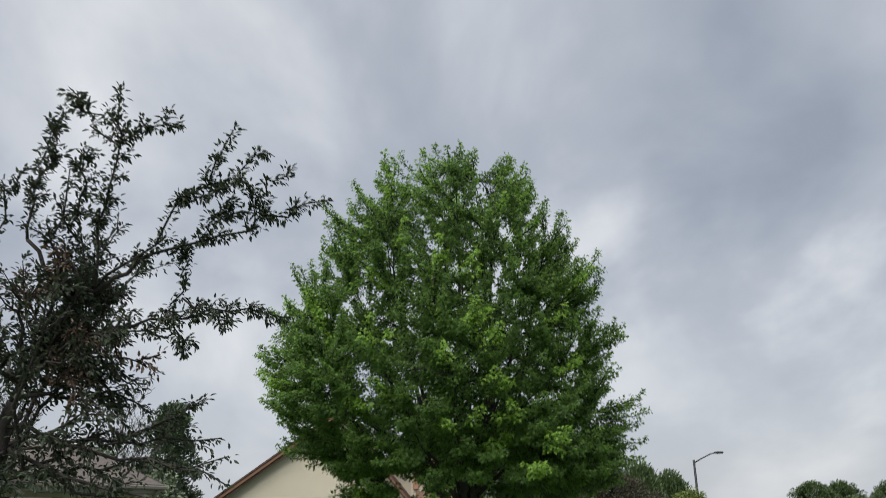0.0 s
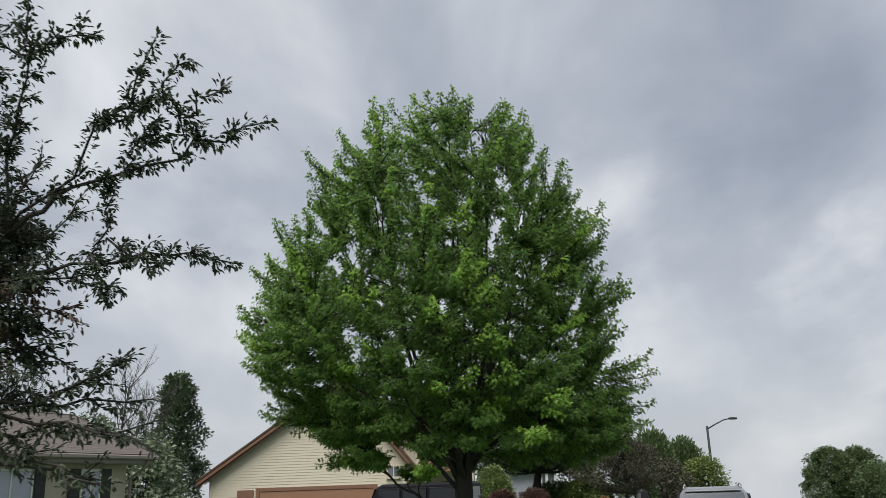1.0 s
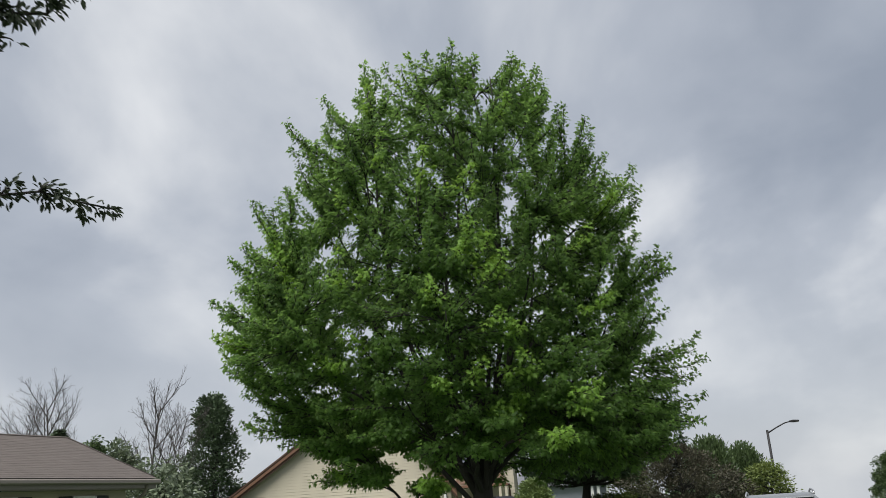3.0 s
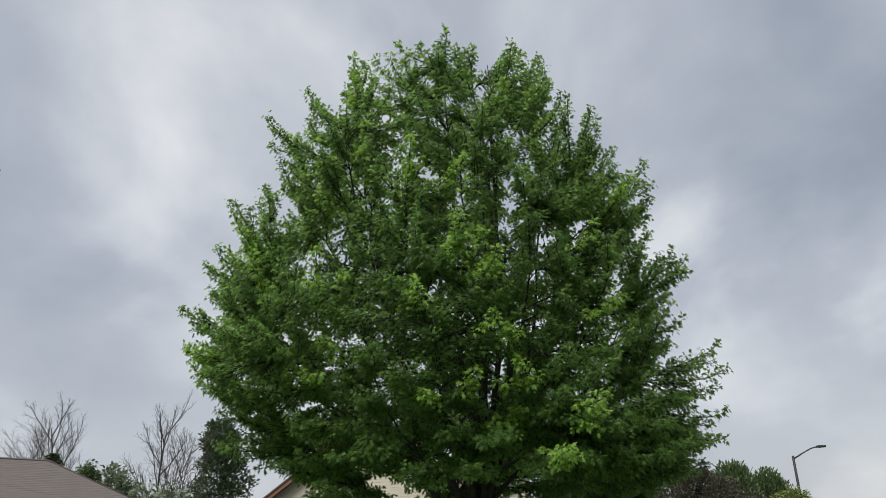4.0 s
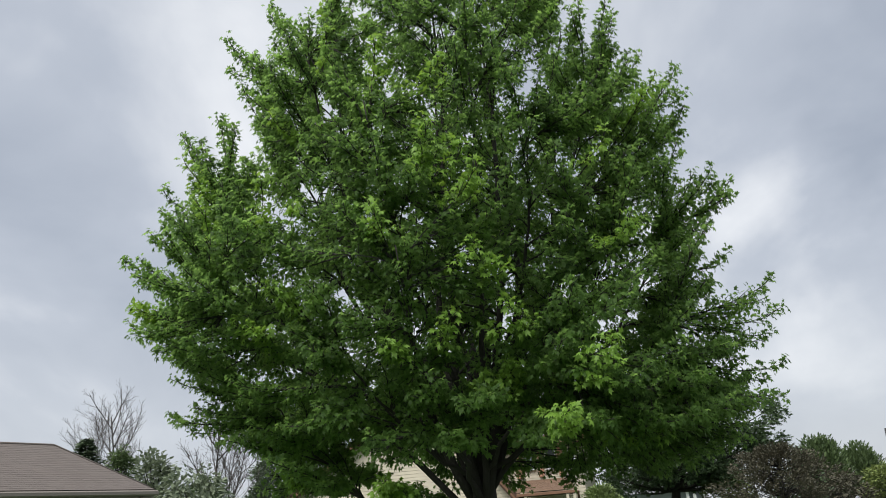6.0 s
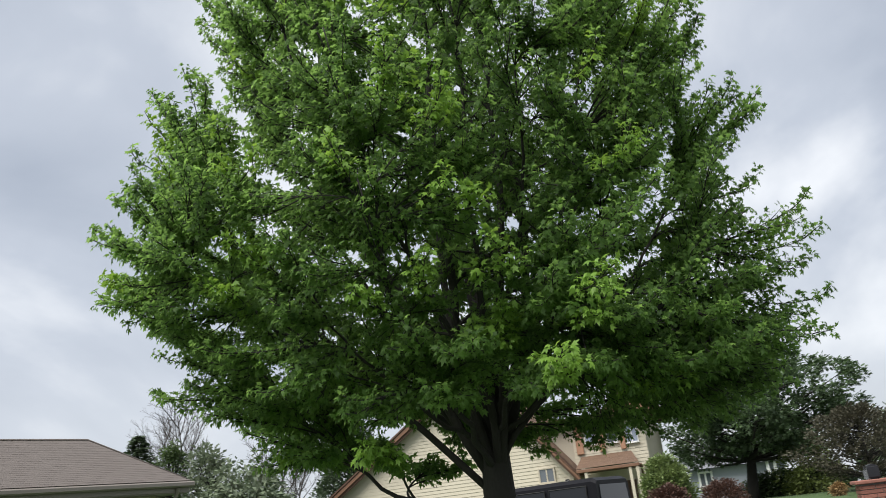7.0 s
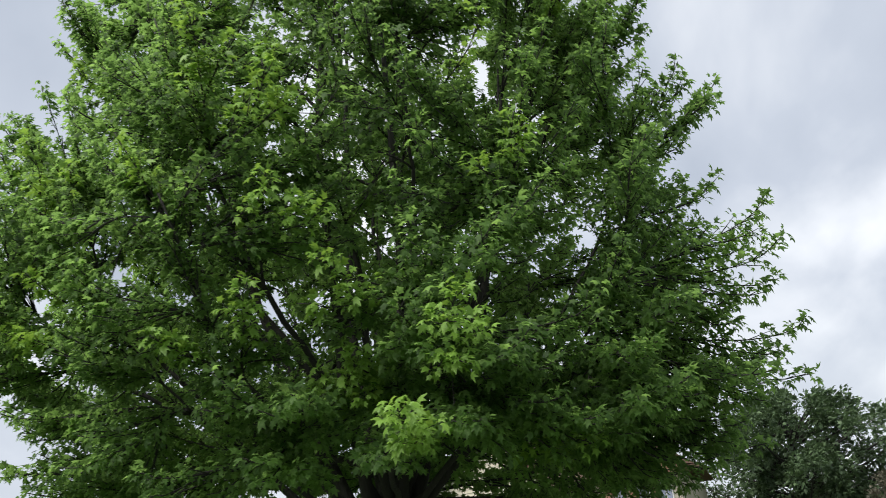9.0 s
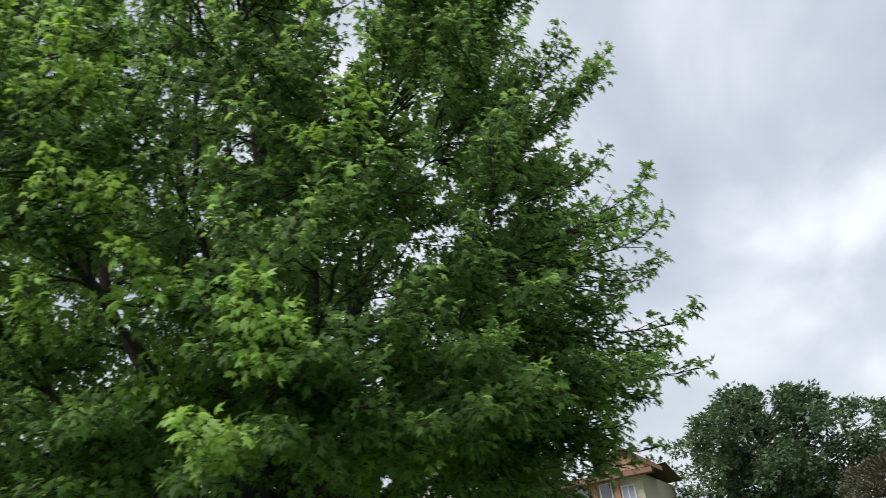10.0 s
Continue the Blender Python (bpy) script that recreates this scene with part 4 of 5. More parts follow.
def gable_house():
    """Cream house: garage gable in front, taller wing with a porch beside it."""
    g = -0.5
    h = thing("gabled_house", (0, 0, 0.12), "cream lap-sided house with brown trim and garage gable", "house")
    Y, XL, XR, EZ, AX, AZ = 35.0, -9.65, -1.7, 2.25, -4.5, 5.72
    slope_l, slope_r = (AZ - EZ) / (AX - XL), (AZ - EZ) / (XR - AX)

    def top(x):
        return AZ if x is None else AZ - abs(x - AX) * (slope_l if x < AX else slope_r)
    wall = siding("front_wall", XL, XR, g, top, Y, M_SIDING, h)
    box_bm = bmesh.new()
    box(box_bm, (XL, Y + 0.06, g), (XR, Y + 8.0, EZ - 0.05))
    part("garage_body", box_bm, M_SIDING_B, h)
    # gable infill behind the siding
    bm = bmesh.new()
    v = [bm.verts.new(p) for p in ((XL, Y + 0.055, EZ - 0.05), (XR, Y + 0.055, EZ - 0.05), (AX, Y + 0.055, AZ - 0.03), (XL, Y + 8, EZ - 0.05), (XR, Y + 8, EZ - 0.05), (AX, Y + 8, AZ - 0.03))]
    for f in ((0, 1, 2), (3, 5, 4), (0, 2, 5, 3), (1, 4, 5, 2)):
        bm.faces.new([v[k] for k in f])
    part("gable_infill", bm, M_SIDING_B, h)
    o = 0.42
    for sx, xe in ((-1, XL - o), (1, XR + 0.25)):
        ze = EZ - (o * slope_l if sx < 0 else 0.25 * slope_r)
        bm = bmesh.new()
        roof_slope(bm, (xe, Y - 0.35, ze + 0.10), (xe, Y + 8.3, ze + 0.10), (AX, Y + 8.3, AZ + 0.10), (AX, Y - 0.35, AZ + 0.10))
        roof = part("roof", bm, M_SHINGLE_B, h, "brown asphalt-shingle roof slope", kind="stuff")
        for dz, th, dy, mt in ((0.0, 0.13, 0.37, M_TRIM), (-0.13, 0.09, 0.31, M_TRIM_DARK), (0.075, 0.05, 0.40, M_TRIM_DARK)):
            bm = bmesh.new()
            pts = [(xe, ze + dz), (AX, AZ + dz), (AX, AZ + dz - th), (xe, ze + dz - th)]
            f = [bm.verts.new((p[0], Y - dy, p[1])) for p in pts]
            b = [bm.verts.new((p[0], Y - dy + 0.05 if dz != 0.075 else Y + 8.2, p[1])) for p in pts]
            bm.faces.new(f); bm.faces.new(b[::-1])
            for k in range(4):
                bm.faces.new((f[k], b[k], b[(k + 1) % 4], f[(k + 1) % 4]))
            bmesh.ops.recalc_face_normals(bm, faces=bm.faces)
            part("fascia", bm, mt, h, "brown rake fascia board")
    # garage door, with its panels, in a brown surround
    bm = bmesh.new()
    for lo, hi in (((-7.84, g), (-7.69, 1.70)), ((-3.30, g), (-3.15, 1.70)), ((-7.69, 1.56), (-3.30, 1.70))):
        box(bm, (lo[0], Y - 0.07, lo[1]), (hi[0], Y + 0.02, hi[1]), 0.008)
    door = part("garage_door", bm, M_TRIM, h, "brown sectional garage door")
    for k in range(4):
        z0, z1 = g + k * 0.515, g + (k + 1) * 0.515 - 0.012
        part("door_panel", boxed((-7.69, Y - 0.045, z0), (-3.30, Y - 0.024, z1), 0.006), M_GDOOR, door)
    side = part("side_door", boxed((-8.56, Y - 0.06, g), (-7.93, Y - 0.024, 1.64), 0.01), M_TRIM, h, "narrow brown side panel")
    window(h, -2.72, -2.30, 1.95, 2.32, Y - 0.02, M_SIDING_B, M_GLASS, 1, label="small two-light window in a tan frame")
    for x in (XL + 0.05, XR - 0.05):
        part("corner_board", boxed((x - 0.06, Y - 0.035, g), (x + 0.06, Y + 0.03, EZ - 0.05), 0.004), M_SIDING_B, h)
    lan = part("wall_lantern", boxed((-1.96, Y - 0.16, 1.72), (-1.84, Y - 0.03, 1.95), 0.02), M_BLACK, h, "small black wall lantern")
    part("lantern_glass", boxed((-1.945, Y - 0.168, 1.76), (-1.855, Y - 0.161, 1.90)), M_WHITE, lan)
    # taller wing
    YM, X0, X1, ZT = 35.9, -1.72, 0.55, 3.72
    siding("wing_wall", X0, X1, g, lambda x: ZT, YM, M_SIDING, h)
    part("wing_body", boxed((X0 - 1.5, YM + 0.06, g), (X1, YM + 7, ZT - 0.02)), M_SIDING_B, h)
    for a, b in ((-1.62, -1.40), (-0.90, -0.72), (-0.24, -0.08)):
        part("cedar_panel", boxed((a, YM - 0.10, 2.66), (b, YM - 0.02, ZT), 0.012), M_CEDAR, h, "orange-brown cedar panel")
    window(h, -1.30, -1.02, 2.95, 3.58, YM - 0.02, M_WHITE, M_CURTAIN, 0, w=0.032, label="tall narrow window with blue-white curtain")
    window(h, -0.62, -0.33, 2.92, 3.55, YM - 0.02, M_WHITE, M_GLASS, 0, w=0.032, label="tall narrow dark window in white frame")
    window(h, -0.02, 0.30, 2.85, 3.40, YM - 0.02, M_WHITE, M_CURTAIN, 1, w=0.032, label="pale curtained window in white frame")
    bm = bmesh.new()
    roof_slope(bm, (X0 - 1.2, YM - 0.45, ZT + 0.05), (X1 + 0.4, YM - 0.45, ZT + 0.05), (X1 + 0.4, YM + 2.9, ZT + 0.40), (X0 - 1.2, YM + 2.9, ZT + 0.40))
    roof_slope(bm, (X0 - 1.2, YM + 6.3, ZT + 0.05), (X1 + 0.4, YM + 6.3, ZT + 0.05), (X1 + 0.4, YM + 2.9, ZT + 0.40), (X0 - 1.2, YM + 2.9, ZT + 0.40))
    part("wing_roof", bm, M_SHINGLE_B, h, "brown asphalt-shingle roof", kind="stuff")
    part("soffit", boxed((X0, YM - 0.45, ZT - 0.10), (X1 + 0.4, YM - 0.03, ZT + 0.04), 0.01), M_TRIM, h, "brown eave box")
    # cedar-faced gable over the wing
    GA, GB, GC, GT = -0.80, 0.15, 1.10, 4.42
    face = part("gable_backing", slab([(GA, YM - 0.25, ZT - 0.02), (GC, YM - 0.25, ZT - 0.02), (GB + 0.01, YM - 0.25, GT), (GB - 0.01, YM - 0.25, GT)], (0, 1, 0), 0.03), M_TRIM_DARK, h)
    for k in range(12):
        bm = bmesh.new()
        x0, x1 = GA + (GC - GA) * k / 12 + 0.004, GA + (GC - GA) * (k + 1) / 12 - 0.004
        hz = lambda x: ZT + (GT - ZT) * (1 - abs(x - GB) / (GB - GA))
        f = [bm.verts.new((x, y, z)) for y in (YM - 0.30, YM - 0.26) for x, z in ((x0, ZT - 0.02), (x1, ZT - 0.02), (x1, max(ZT, hz(x1))), (x0, max(ZT, hz(x0))))]
        for q in ((0, 1, 2, 3), (7, 6, 5, 4), (0, 4, 5, 1), (1, 5, 6, 2), (2, 6, 7, 3), (3, 7, 4, 0)):
            bm.faces.new([f[j] for j in q])
        part("cedar_board", bm, M_CEDAR, face, "orange-brown cedar board" if k == 0 else "")
    bm = bmesh.new()
    for e in (GA - 0.12, GC + 0.12):
        roof_slope(bm, (e, YM - 0.42, ZT - 0.02), (e, YM + 2.9, ZT - 0.02), (GB, YM + 2.9, GT + 0.07), (GB, YM - 0.42, GT + 0.07))
    part("gable_roof", bm, M_SHINGLE_B, h, "brown shingles over the small gable", kind="stuff")
    for e in (GA - 0.12, GC + 0.12):
        part("rake_board", slab([(e, YM - 0.43, ZT - 0.14), (GB, YM - 0.43, GT - 0.06), (GB, YM - 0.43, GT + 0.06), (e, YM - 0.43, ZT - 0.02)], (0, -1, 0), 0.04), M_TRIM_DARK, h, "dark brown rake board")
    # porch
    bm = bmesh.new()
    roof_slope(bm, (-1.47, 34.15, 2.17), (0.37, 34.15, 2.17), (0.05, YM - 0.12, 2.58), (-1.50, YM - 0.12, 2.58), 0.07)
    porch = part("porch_roof", bm, M_SHINGLE_B, h, "brown shingled porch roof", kind="stuff")
    part("porch_beam", boxed((-1.47, 34.13, 2.05), (0.37, 34.27, 2.14), 0.01), M_TRIM, h, "brown porch beam")
    part("porch_ceiling", boxed((-1.47, 34.28, 2.06), (0.35, YM - 0.12, 2.11)), M_TRIM_DARK, h)
    for x in (-1.2, 0.09, 0.30):
        part("porch_post", boxed((x - 0.045, 34.16, g), (x + 0.045, 34.25, 2.05), 0.008), M_SIDING, h, "cream porch post")
    part("downspout", tube(bmesh.new(), [(0.41, 34.2, 2.10), (0.41, 34.3, 1.95), (0.41, 34.6, 1.7), (0.41, 34.6, g)], [0.035] * 4, 8), M_TRIM_DARK, h)
    part("front_door", boxed((-0.75, YM - 0.06, g), (0.05, YM - 0.024, 1.72), 0.012), M_TRIM_DARK, h, "dark brown front door")


gable_house()


def hip_house():
    h = thing("hip_roofed_house", (-7.7, 24.0, 0), "low tan-sided house with grey-brown shingled hip roof", "house", turn=69.5)
    g, ZE, XW, D = -0.5, 2.68, -12.0, 4.6
    RX, RY, RZ = -1.42, 1.5, 3.71
    bm = bmesh.new()
    roof_slope(bm, (XW, 0, ZE), (0, 0, ZE), (RX, RY, RZ), (XW, RY, RZ), 0.07, thick=0.004, tab=0.2)
    part("front_roof_slope", bm, M_SHINGLE, h, "weathered grey-brown shingle slope", kind="stuff")
    bm = bmesh.new()
    roof_slope(bm, (0, 0, ZE), (0, D, ZE), (RX + 0.001, RY + 0.01, RZ), (RX, RY, RZ), 0.085, tab=0.2)
    roof_slope(bm, (0, D, ZE), (XW, D, ZE), (XW, RY, RZ), (RX, RY, RZ), 0.13)
    part("rear_roof_slope", bm, M_SHINGLE, h, "weathered grey-brown shingle slope", kind="stuff")
    bm = bmesh.new()
    tube(bm, [(XW, RY, RZ + 0.01), (RX, RY, RZ + 0.01), (-0.05, 0.06, ZE + 0.04)], [0.022, 0.022, 0.02], 8)
    part("ridge_cap", bm, M_SHINGLE, h, "", True)
    part("fascia", boxed((XW, 0.02, ZE - 0.22), (-0.02, 0.06, ZE - 0.02)), M_GUTTER, h, "taupe eave fascia")
    part("fascia", boxed((-0.06, 0.06, ZE - 0.22), (-0.02, D, ZE - 0.02)), M_GUTTER, h, "taupe eave fascia")
    part("gutter", boxed((XW, -0.10, ZE - 0.13), (0.04, 0.016, ZE - 0.02), 0.025), M_GUTTER, h, "taupe metal gutter along the eave")
    part("soffit", boxed((XW, 0.06, ZE - 0.24), (-0.06, 0.5, ZE - 0.20)), M_GUTTER, h)
    part("downspout", tube(bmesh.new(), [(-0.32, -0.03, ZE - 0.14), (-0.32, 0.1, ZE - 0.35), (-0.42, 0.42, ZE - 0.6), (-0.42, 0.42, g)], [0.04] * 4, 8), M_GUTTER, h, "taupe downspout")
    siding("front_wall", XW, -0.5, g, lambda x: ZE - 0.24, 0.5, M_SIDING_B, h)
    part("body", boxed((XW, 0.56, g), (-0.5, D - 0.5, ZE - 0.2)), M_SIDING_B, h)
    for a, b in ((-2.0, -1.46), (-4.6, -3.5), (-8.2, -7.1)):
        window(h, a, b, 1.0, 2.28, 0.48, M_WHITE, M_CURTAIN, 1, label="curtained window in white frame")
        for x0, x1 in ((a - 0.41, a - 0.06), (b + 0.06, b + 0.41)):
            bm = box(bmesh.new(), (x0, 0.44, 0.95), (x1, 0.476, 2.33), 0.008)
            for z in np.arange(1.05, 2.25, 0.09):
                box(bm, (x0 + 0.04, 0.428, z), (x1 - 0.04, 0.442, z + 0.05))
            part("shutter", bm, M_SHUTTER, h, "dark louvred shutter")


hip_house()


def grey_house():
    h = thing("grey_house", (0, 0, 0), "blue-grey sided house with white trim, far behind the trees", "house")
    g = 0.4
    part("wall", boxed((0.6, 62, g), (6.0, 68, 2.45)), M_GREYWALL, h)
    siding("front_wall", 0.6, 6.0, g, lambda x: 2.42, 61.9, M_GREYWALL, h, 0.18)
    for x in (4.95, 5.35, 5.95):
        part("porch_post", boxed((x - 0.09, 61.5, g), (x + 0.09, 61.7, 2.45), 0.01), M_WHITE, h, "white post")
    window(h, 1.15, 1.75, 1.5, 2.2, 61.86, M_WHITE, M_GLASS, 1, w=0.12)
    bm = bmesh.new()
    roof_slope(bm, (0.2, 61.2, 2.45), (6.4, 61.2, 2.45), (6.4, 65, 3.9), (0.2, 65, 3.9), 0.3)
    roof_slope(bm, (0.2, 68.8, 2.45), (6.4, 68.8, 2.45), (6.4, 65, 3.9), (0.2, 65, 3.9), 0.3)
    part("roof", bm, M_GREYROOF, h, kind="stuff")


grey_house()


# ---- vehicles ----
def loft(bm, sections):
    """Skin between rings of equal length along x; capped."""
    rings = [[bm.verts.new(p) for p in s] for s in sections]
    n = len(rings[0])
    for a, b in zip(rings, rings[1:]):
        for k in range(n):
            bm.faces.new((a[k], a[(k + 1) % n], b[(k + 1) % n], b[k]))
    bm.faces.new(rings[0][::-1]); bm.faces.new(rings[-1])
    bmesh.ops.recalc_face_normals(bm, faces=bm.faces)
    return bm


def ring(x, w, z0, z1, c=0.08, lean=0.0):
    return [(x, -w, z0 + c), (x, -w + c, z0), (x, w - c, z0), (x, w, z0 + c), (x, w - lean, z1 - c), (x, w - lean - c, z1), (x, -w + lean + c, z1), (x, -w + lean, z1 - c)]


def wheel(parent, x, y, rad, wid):
    bm = bmesh.new()
    prof = [(-0.5, 0.62), (-0.5, 0.9), (-0.38, 1.0), (0.38, 1.0), (0.5, 0.9), (0.5, 0.62)]
    n = 24
    rings = [[bm.verts.new((x + rad * q * math.cos(a), y + wid * p, rad + rad * q * math.sin(a))) for a in (2 * math.pi * k / n for k in range(n))] for p, q in prof]
    for a, b in zip(rings, rings[1:]):
        for k in range(n):
            bm.faces.new((a[k], a[(k + 1) % n], b[(k + 1) % n], b[k]))
    w = part("wheel", bm, M_RUBBER, parent, "black tyre", True)
    bm = bmesh.new()
    bmesh.ops.create_cone(bm, cap_ends=True, segments=20, radius1=rad * 0.63, radius2=rad * 0.63, depth=wid * 0.7, matrix=Matrix.Translation((x, y, rad)) @ Matrix.Rotation(math.pi / 2, 4, "X"))
    part("rim", bm, M_ALLOY, w, "alloy rim")


def make_offroader():
    at = (-1.32, 26.24)
    c = thing("offroad_car", (*at, ground_z(*at) + 0.01), "boxy black four-door off-road car with hardtop, parked", "car", turn=162)
    part("body", loft(bmesh.new(), [ring(-2.0, 0.76, 0.55, 1.12), ring(-1.9, 0.79, 0.48, 1.16), ring(0.7, 0.79, 0.48, 1.16), ring(0.85, 0.70, 0.50, 1.14), ring(2.0, 0.62, 0.55, 1.06), ring(2.1, 0.58, 0.6, 0.98)]), M_JEEP, c, "glossy black body")
    part("hardtop", loft(bmesh.new(), [ring(-2.0, 0.755, 1.12, 1.80, 0.06, 0.05), ring(-1.9, 0.76, 1.14, 1.86, 0.07, 0.06), ring(0.45, 0.74, 1.14, 1.85, 0.07, 0.07), ring(0.62, 0.73, 1.14, 1.76, 0.05, 0.07), ring(0.86, 0.72, 1.12, 1.2, 0.03, 0.02)]), M_TOP, c, "black hardtop")
    for s in (-1, 1):
        for x0, x1 in ((-1.80, -1.00), (-0.90, -0.22), (-0.12, 0.52)):
            part("side_window", slab([(x0, s * 0.762, 1.22), (x1, s * 0.762, 1.22), (x1, s * 0.722, 1.72), (x0, s * 0.722, 1.72)], (0, s, 0.06), 0.01), M_CARGLASS, c, "dark tinted glass")
            bm = bmesh.new()
            e = [(x0, 1.22), (x1, 1.22), (x1, 1.72), (x0, 1.72), (x0, 1.22)]
            tube(bm, [(p[0], s * (0.776 - 0.080 * (p[1] - 1.22)), p[1]) for p in e], [0.014] * 5, 5)
            part("window_seal", bm, M_RUBBER, c)
        for x in (-0.95, -0.17):
            part("door_seam", boxed((x - 0.006, s * 0.788, 0.6), (x + 0.006, s * 0.795, 1.14)), M_RUBBER, c)
        for x in (-1.05 + 0.25, -0.05):
            part("door_handle", boxed((x, s * 0.79, 1.04), (x + 0.14, s * 0.825, 1.075), 0.008), M_BLACK, c)
        for x in (-1.32, 1.42):
            bm = bmesh.new()
            tube(bm, [(x + 0.5 * math.cos(a), s * 0.80, 0.42 + 0.47 * math.sin(a)) for a in np.linspace(0.05, math.pi - 0.05, 9)], [0.055] * 9, 6)
            part("fender_flare", bm, M_TOP, c, "", True)
            wheel(c, x, s * 0.70, 0.40, 0.24)
        part("tail_lamp", boxed((-2.03, s * 0.70 - 0.06, 0.80), (-1.985, s * 0.70 + 0.06, 1.02), 0.01), M_TAIL, c, "red tail lamp")
        part("mirror", boxed((0.52, s * 0.80, 1.18), (0.62, s * 1.0, 1.36), 0.03), M_BLACK, c)
    part("rear_window", slab([(-2.012, -0.62, 1.24), (-2.012, 0.62, 1.24), (-1.996, 0.58, 1.72), (-1.996, -0.58, 1.72)], (-1, 0, 0.03), 0.012), M_CARGLASS_L, c, "tinted rear glass")
    part("windscreen", slab([(0.88, -0.64, 1.2), (0.88, 0.64, 1.2), (0.66, 0.62, 1.74), (0.66, -0.62, 1.74)], (1, 0, 0.4), 0.012), M_CARGLASS, c)
    bm = bmesh.new()
    n = 24
    rings = [[bm.verts.new((-2.05 - d, 0.39 * q * math.cos(a) - 0.08, 0.98 + 0.39 * q * math.sin(a))) for a in (2 * math.pi * k / n for k in range(n))] for d, q in ((0.0, 0.7), (0.0, 0.95), (0.05, 1.0), (0.17, 1.0), (0.22, 0.92), (0.22, 0.62), (0.16, 0.5), (0.16, 0.05))]
    for a, b in zip(rings, rings[1:]):
        for k in range(n):
            bm.faces.new((a[k], a[(k + 1) % n], b[(k + 1) % n], b[k]))
    part("spare_wheel", bm, M_RUBBER, c, "black spare wheel on the tailgate", True)
    part("bumper", boxed((-2.2, -0.74, 0.5), (-1.99, 0.74, 0.64), 0.03), M_TOP, c)
    part("bumper", boxed((2.05, -0.70, 0.5), (2.3, 0.70, 0.64), 0.03), M_TOP, c)


make_offroader()


def make_minivan():
    x, y = 6.4, 23.05
    c = thing("silver_van", (x, y, ground_z(x, y) + 0.03), "silver-grey family van with pale rear glass, parked at the kerb", "car", turn=75.6)
    part("body", loft(bmesh.new(), [ring(-2.25, 0.80, 0.42, 0.88), ring(-2.2, 0.86, 0.30, 0.98), ring(0.9, 0.90, 0.28, 1.0), ring(1.9, 0.84, 0.30, 0.86), ring(2.35, 0.70, 0.36, 0.68)]), M_SILVERCAR, c, "silver-grey body", True)
    part("cabin", loft(bmesh.new(), [ring(-2.20, 0.83, 0.90, 1.02, 0.04, 0.02), ring(-2.02, 0.84, 0.92, 1.54, 0.09, 0.12), ring(-1.80, 0.84, 0.94, 1.645, 0.10, 0.13), ring(-0.4, 0.85, 0.94, 1.68, 0.10, 0.13), ring(0.5, 0.85, 0.94, 1.62, 0.10, 0.13), ring(1.35, 0.82, 0.92, 1.0, 0.03, 0.02)]), M_SILVERCAR, c, "silver-grey roof", True)
    part("rear_window", slab([(-2.195, -0.72, 1.03), (-2.195, 0.72, 1.03), (-2.035, 0.64, 1.56), (-2.035, -0.64, 1.56)], (-1, 0, 0.3), 0.015), M_VANGLASS, c, "rear glass tinted blue-grey for the sky's reflection")
    part("windscreen", slab([(1.30, -0.70, 1.03), (1.30, 0.70, 1.03), (0.62, 0.64, 1.56), (0.62, -0.64, 1.56)], (0.6, 0, 1), 0.02), M_CARGLASS, c)
    part("spoiler", boxed((-2.06, -0.60, 1.595), (-1.9, 0.60, 1.615), 0.008), M_SILVERCAR, c)
    for s in (-1, 1):
        for x0, x1 in ((-1.85, -1.0), (-0.9, -0.05), (0.05, 0.75)):
            part("side_window", slab([(x0, s * 0.848, 1.05), (x1, s * 0.85, 1.05), (x1 - 0.08, s * 0.765, 1.52), (x0 + 0.03, s * 0.765, 1.52)], (0, s, 0.15), 0.012), M_CARGLASS, c, "dark tinted glass")
        bm = tube(bmesh.new(), [(-1.7, s * 0.62, 1.66), (-1.6, s * 0.62, 1.71), (-0.2, s * 0.63, 1.74), (0.35, s * 0.62, 1.70), (0.42, s * 0.62, 1.65)], [0.018] * 5, 6)
        part("roof_rail", bm, M_ALLOY, c, "metal roof rail", True)
        part("tail_lamp", boxed((-2.25, s * 0.74 - 0.07, 0.86), (-2.14, s * 0.74 + 0.07, 1.25), 0.03), M_TAIL, c, "red tail lamp")
        part("mirror", boxed((0.85, s * 0.90, 1.02), (0.98, s * 1.08, 1.18), 0.03), M_SILVERCAR, c)
        for xx in (-1.4, 1.45):
            wheel(c, xx, s * 0.76, 0.33, 0.21)
    part("bumper", boxed((-2.34, -0.8, 0.36), (-2.2, 0.8, 0.62), 0.05), M_SILVERCAR, c)


make_minivan()


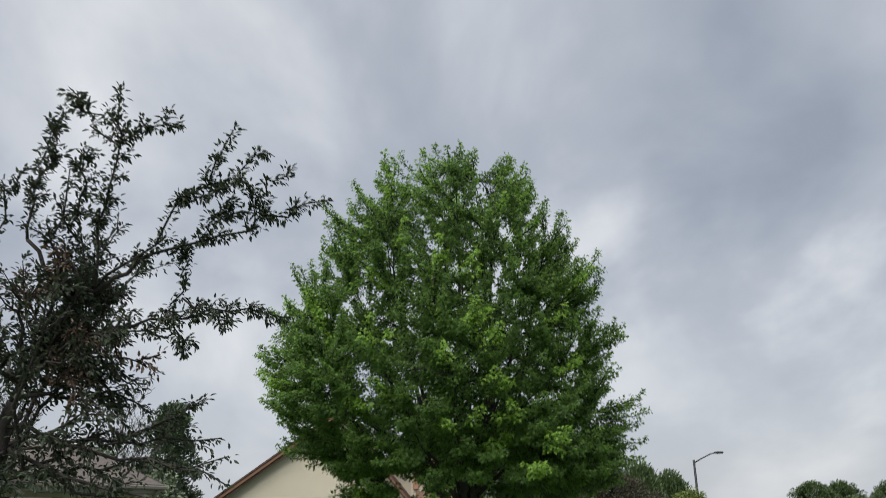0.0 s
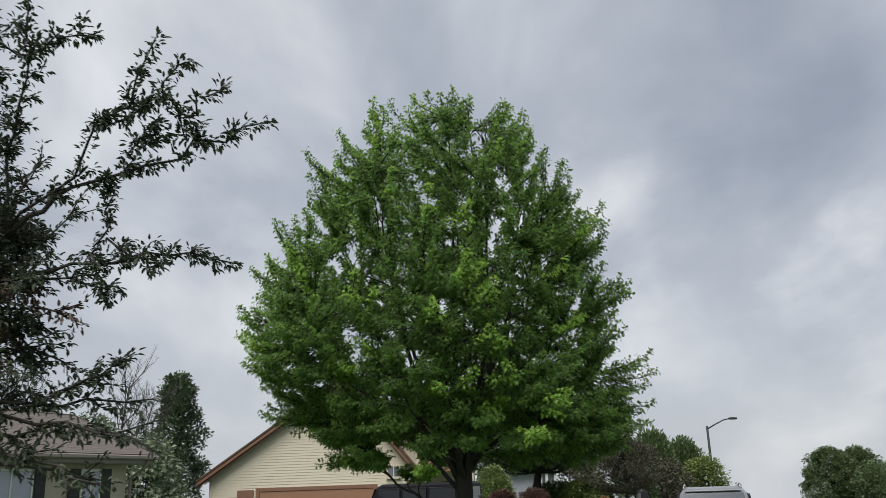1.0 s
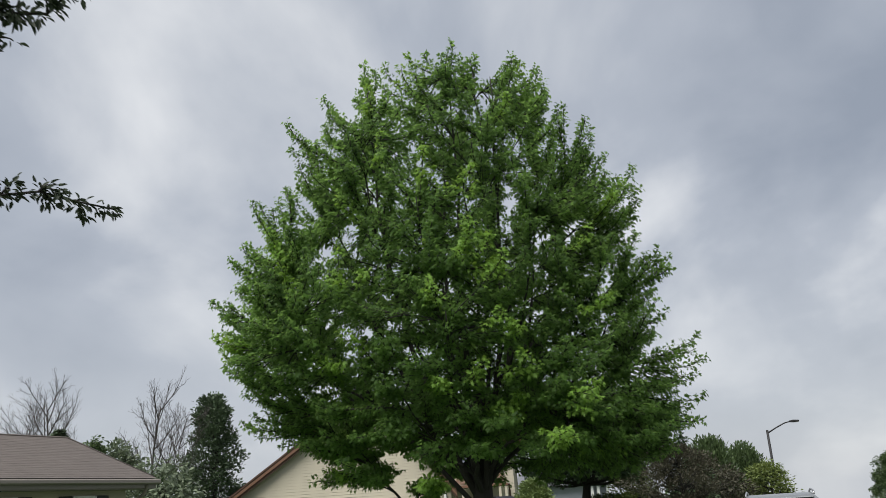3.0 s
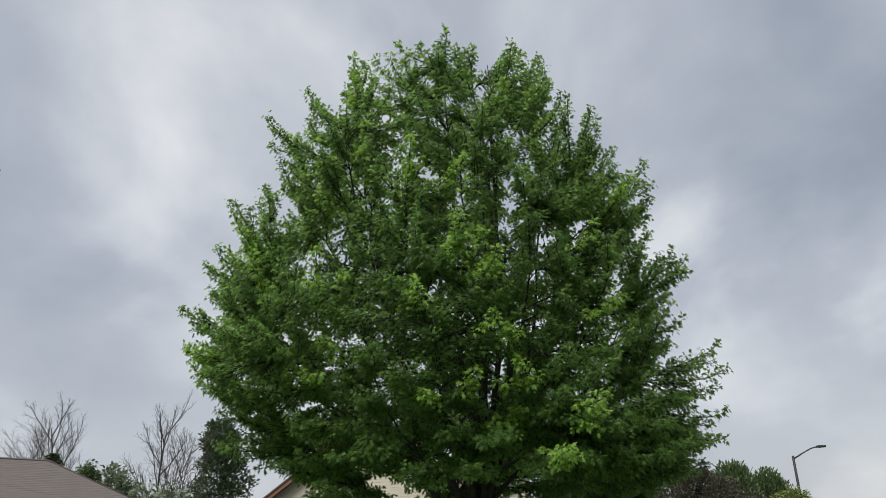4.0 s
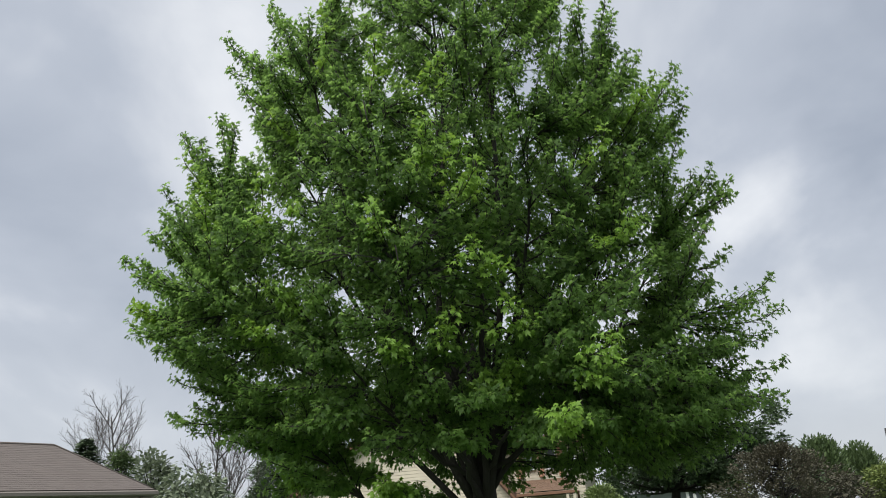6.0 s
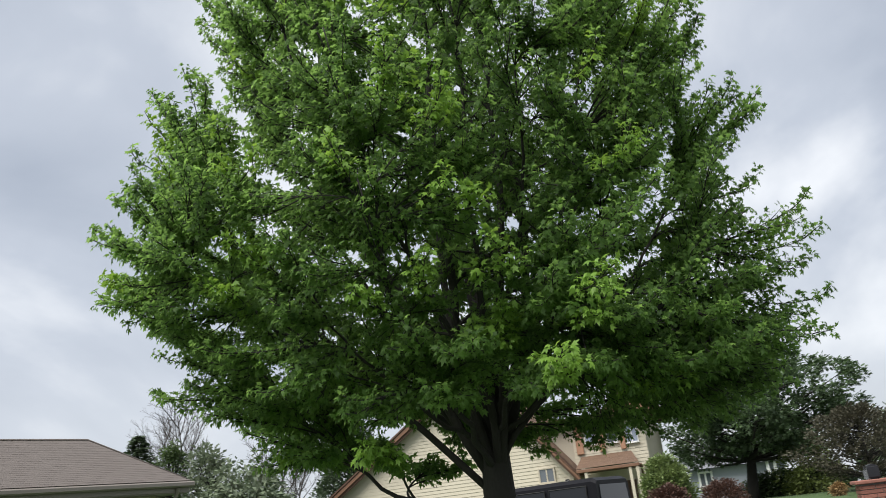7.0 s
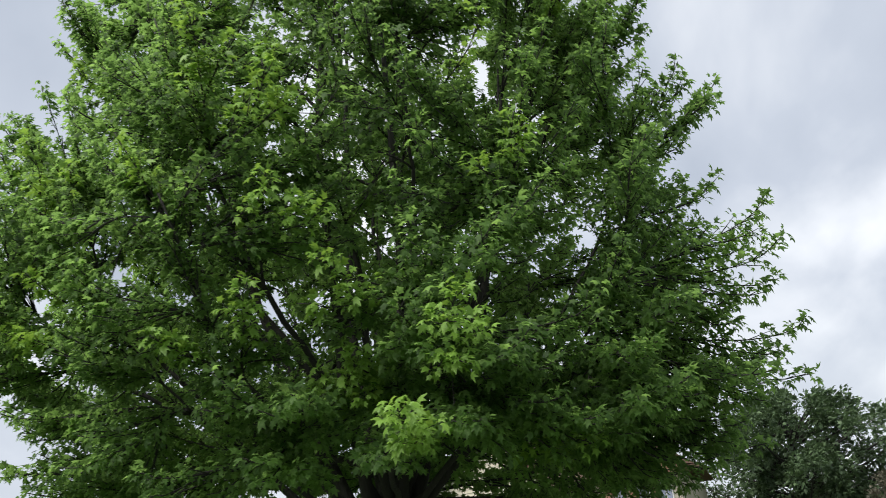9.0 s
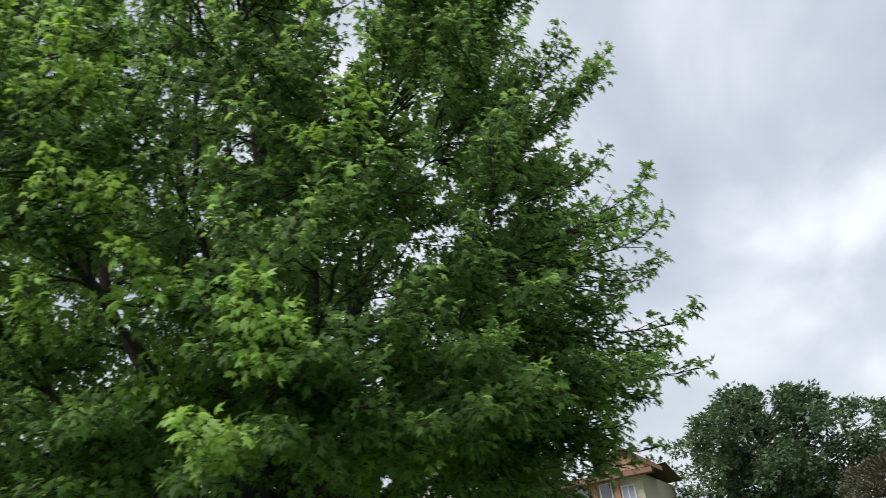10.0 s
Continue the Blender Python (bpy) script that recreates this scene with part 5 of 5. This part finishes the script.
# ---- street furniture ----
def make_lamp():
    x, y, top = 20.1, 75.0, 5.75
    g = ground_z(x, y)
    s = thing("street_lamp", (x, y, g), "dark bronze street lamp with one upswept arm", "street lamp")
    H = top - g
    part("pole", tube(bmesh.new(), [(0, 0, 0), (0, 0, H * 0.5), (0, 0, H + 0.1)], [0.13, 0.11, 0.095], 12), M_POLE, s, "tapered dark pole", True)
    part("base", tube(bmesh.new(), [(0, 0, 0), (0, 0, 0.35), (0, 0, 0.4)], [0.22, 0.2, 0.12], 12), M_POLE, s)
    part("arm", tube(bmesh.new(), [(0, 0, H - 0.15), (0.7, 0, H + 0.22), (1.45, 0, H + 0.56), (2.0, 0, H + 0.66)], [0.06, 0.055, 0.05, 0.05], 8), M_POLE, s, "", True)
    head = part("lamp_head", loft(bmesh.new(), [ring(1.85, 0.10, H + 0.58, H + 0.72, 0.03), ring(2.1, 0.16, H + 0.56, H + 0.76, 0.04), ring(2.55, 0.15, H + 0.58, H + 0.72, 0.04)]), M_POLE, s, "flat lamp head")
    part("lens", boxed((2.1, -0.1, H + 0.55), (2.5, 0.1, H + 0.575)), M_WHITE, head)


make_lamp()


def make_mailbox():
    x, y = 4.95, 24.2
    g = ground_z(x, y)
    p = thing("mailbox_pillar", (x, y, g), "salmon brick pillar at the kerb side", "pillar")
    top = 1.14 - g
    part("core", boxed((-0.26, -0.26, 0), (0.26, 0.26, top - 0.06)), M_CONC, p, "grey mortar")
    me = bpy.data.meshes.new("brick")
    bm = box(bmesh.new(), (-0.095, -0.02, -0.029), (0.095, 0.02, 0.029), 0.004)
    bm.to_mesh(me); bm.free()
    me.materials.append(M_BRICK)
    rows = int((top - 0.06) / 0.068)
    for k in range(rows):
        z = 0.034 + k * 0.068
        for side in range(4):
            for j in (-1, 0, 1):
                o = new("brick", me)
                o.parent = p
                sh = 0.05 if k % 2 else -0.05
                o.matrix_basis = pose(0, 0, 0, 0, 0, 90 * side) @ pose(max(-0.185, min(0.185, j * 0.2 + sh)), -0.265, z)
    part("cap", boxed((-0.34, -0.34, top - 0.06), (0.34, 0.34, top), 0.012), M_BRICK, p, "salmon capstone")
    m = thing("mailbox", (x - 0.02, y, g + top), "small black rounded mailbox on the brick pillar", "mailbox")
    bm = bmesh.new()
    sec = [(-0.09, 0.02), (0.09, 0.02), (0.09, 0.15), (0.065, 0.215), (0.0, 0.24), (-0.065, 0.215), (-0.09, 0.15)]
    loft(bm, [[(a, yy, b) for a, b in sec] for yy in (-0.24, 0.24)])
    part("shell", bm, M_BLACK, m)
    part("foot", boxed((-0.07, -0.2, 0.0), (0.07, 0.2, 0.022)), M_BLACK, m)
    part("door", boxed((-0.085, -0.256, 0.03), (0.085, -0.242, 0.2), 0.006), M_BLACK, m, "black front flap")


make_mailbox()


def make_fence():
    x, y = 27.4, 80.0
    g = ground_z(x, y)
    f = thing("board_fence", (x, y, g), "grey weathered board fence far along the street", "fence")
    top = max(0.9, -0.95 - g)
    for k in range(24):
        part("board", boxed((-2.6 + k * 0.24, 0, 0.05), (-2.6 + k * 0.24 + 0.22, 0.03, top - 0.05 + 0.04 * math.sin(k * 1.7)), 0.008), M_SHINGLE, f)
    for k in range(4):
        part("post", boxed((-2.65 + k * 1.85, 0.035, -0.1), (-2.53 + k * 1.85, 0.15, top + 0.05), 0.01), M_SHINGLE, f)
    for z in (0.4, top - 0.4):
        part("rail", boxed((-2.6, 0.034, z), (3.1, 0.08, z + 0.09)), M_SHINGLE, f)


make_fence()
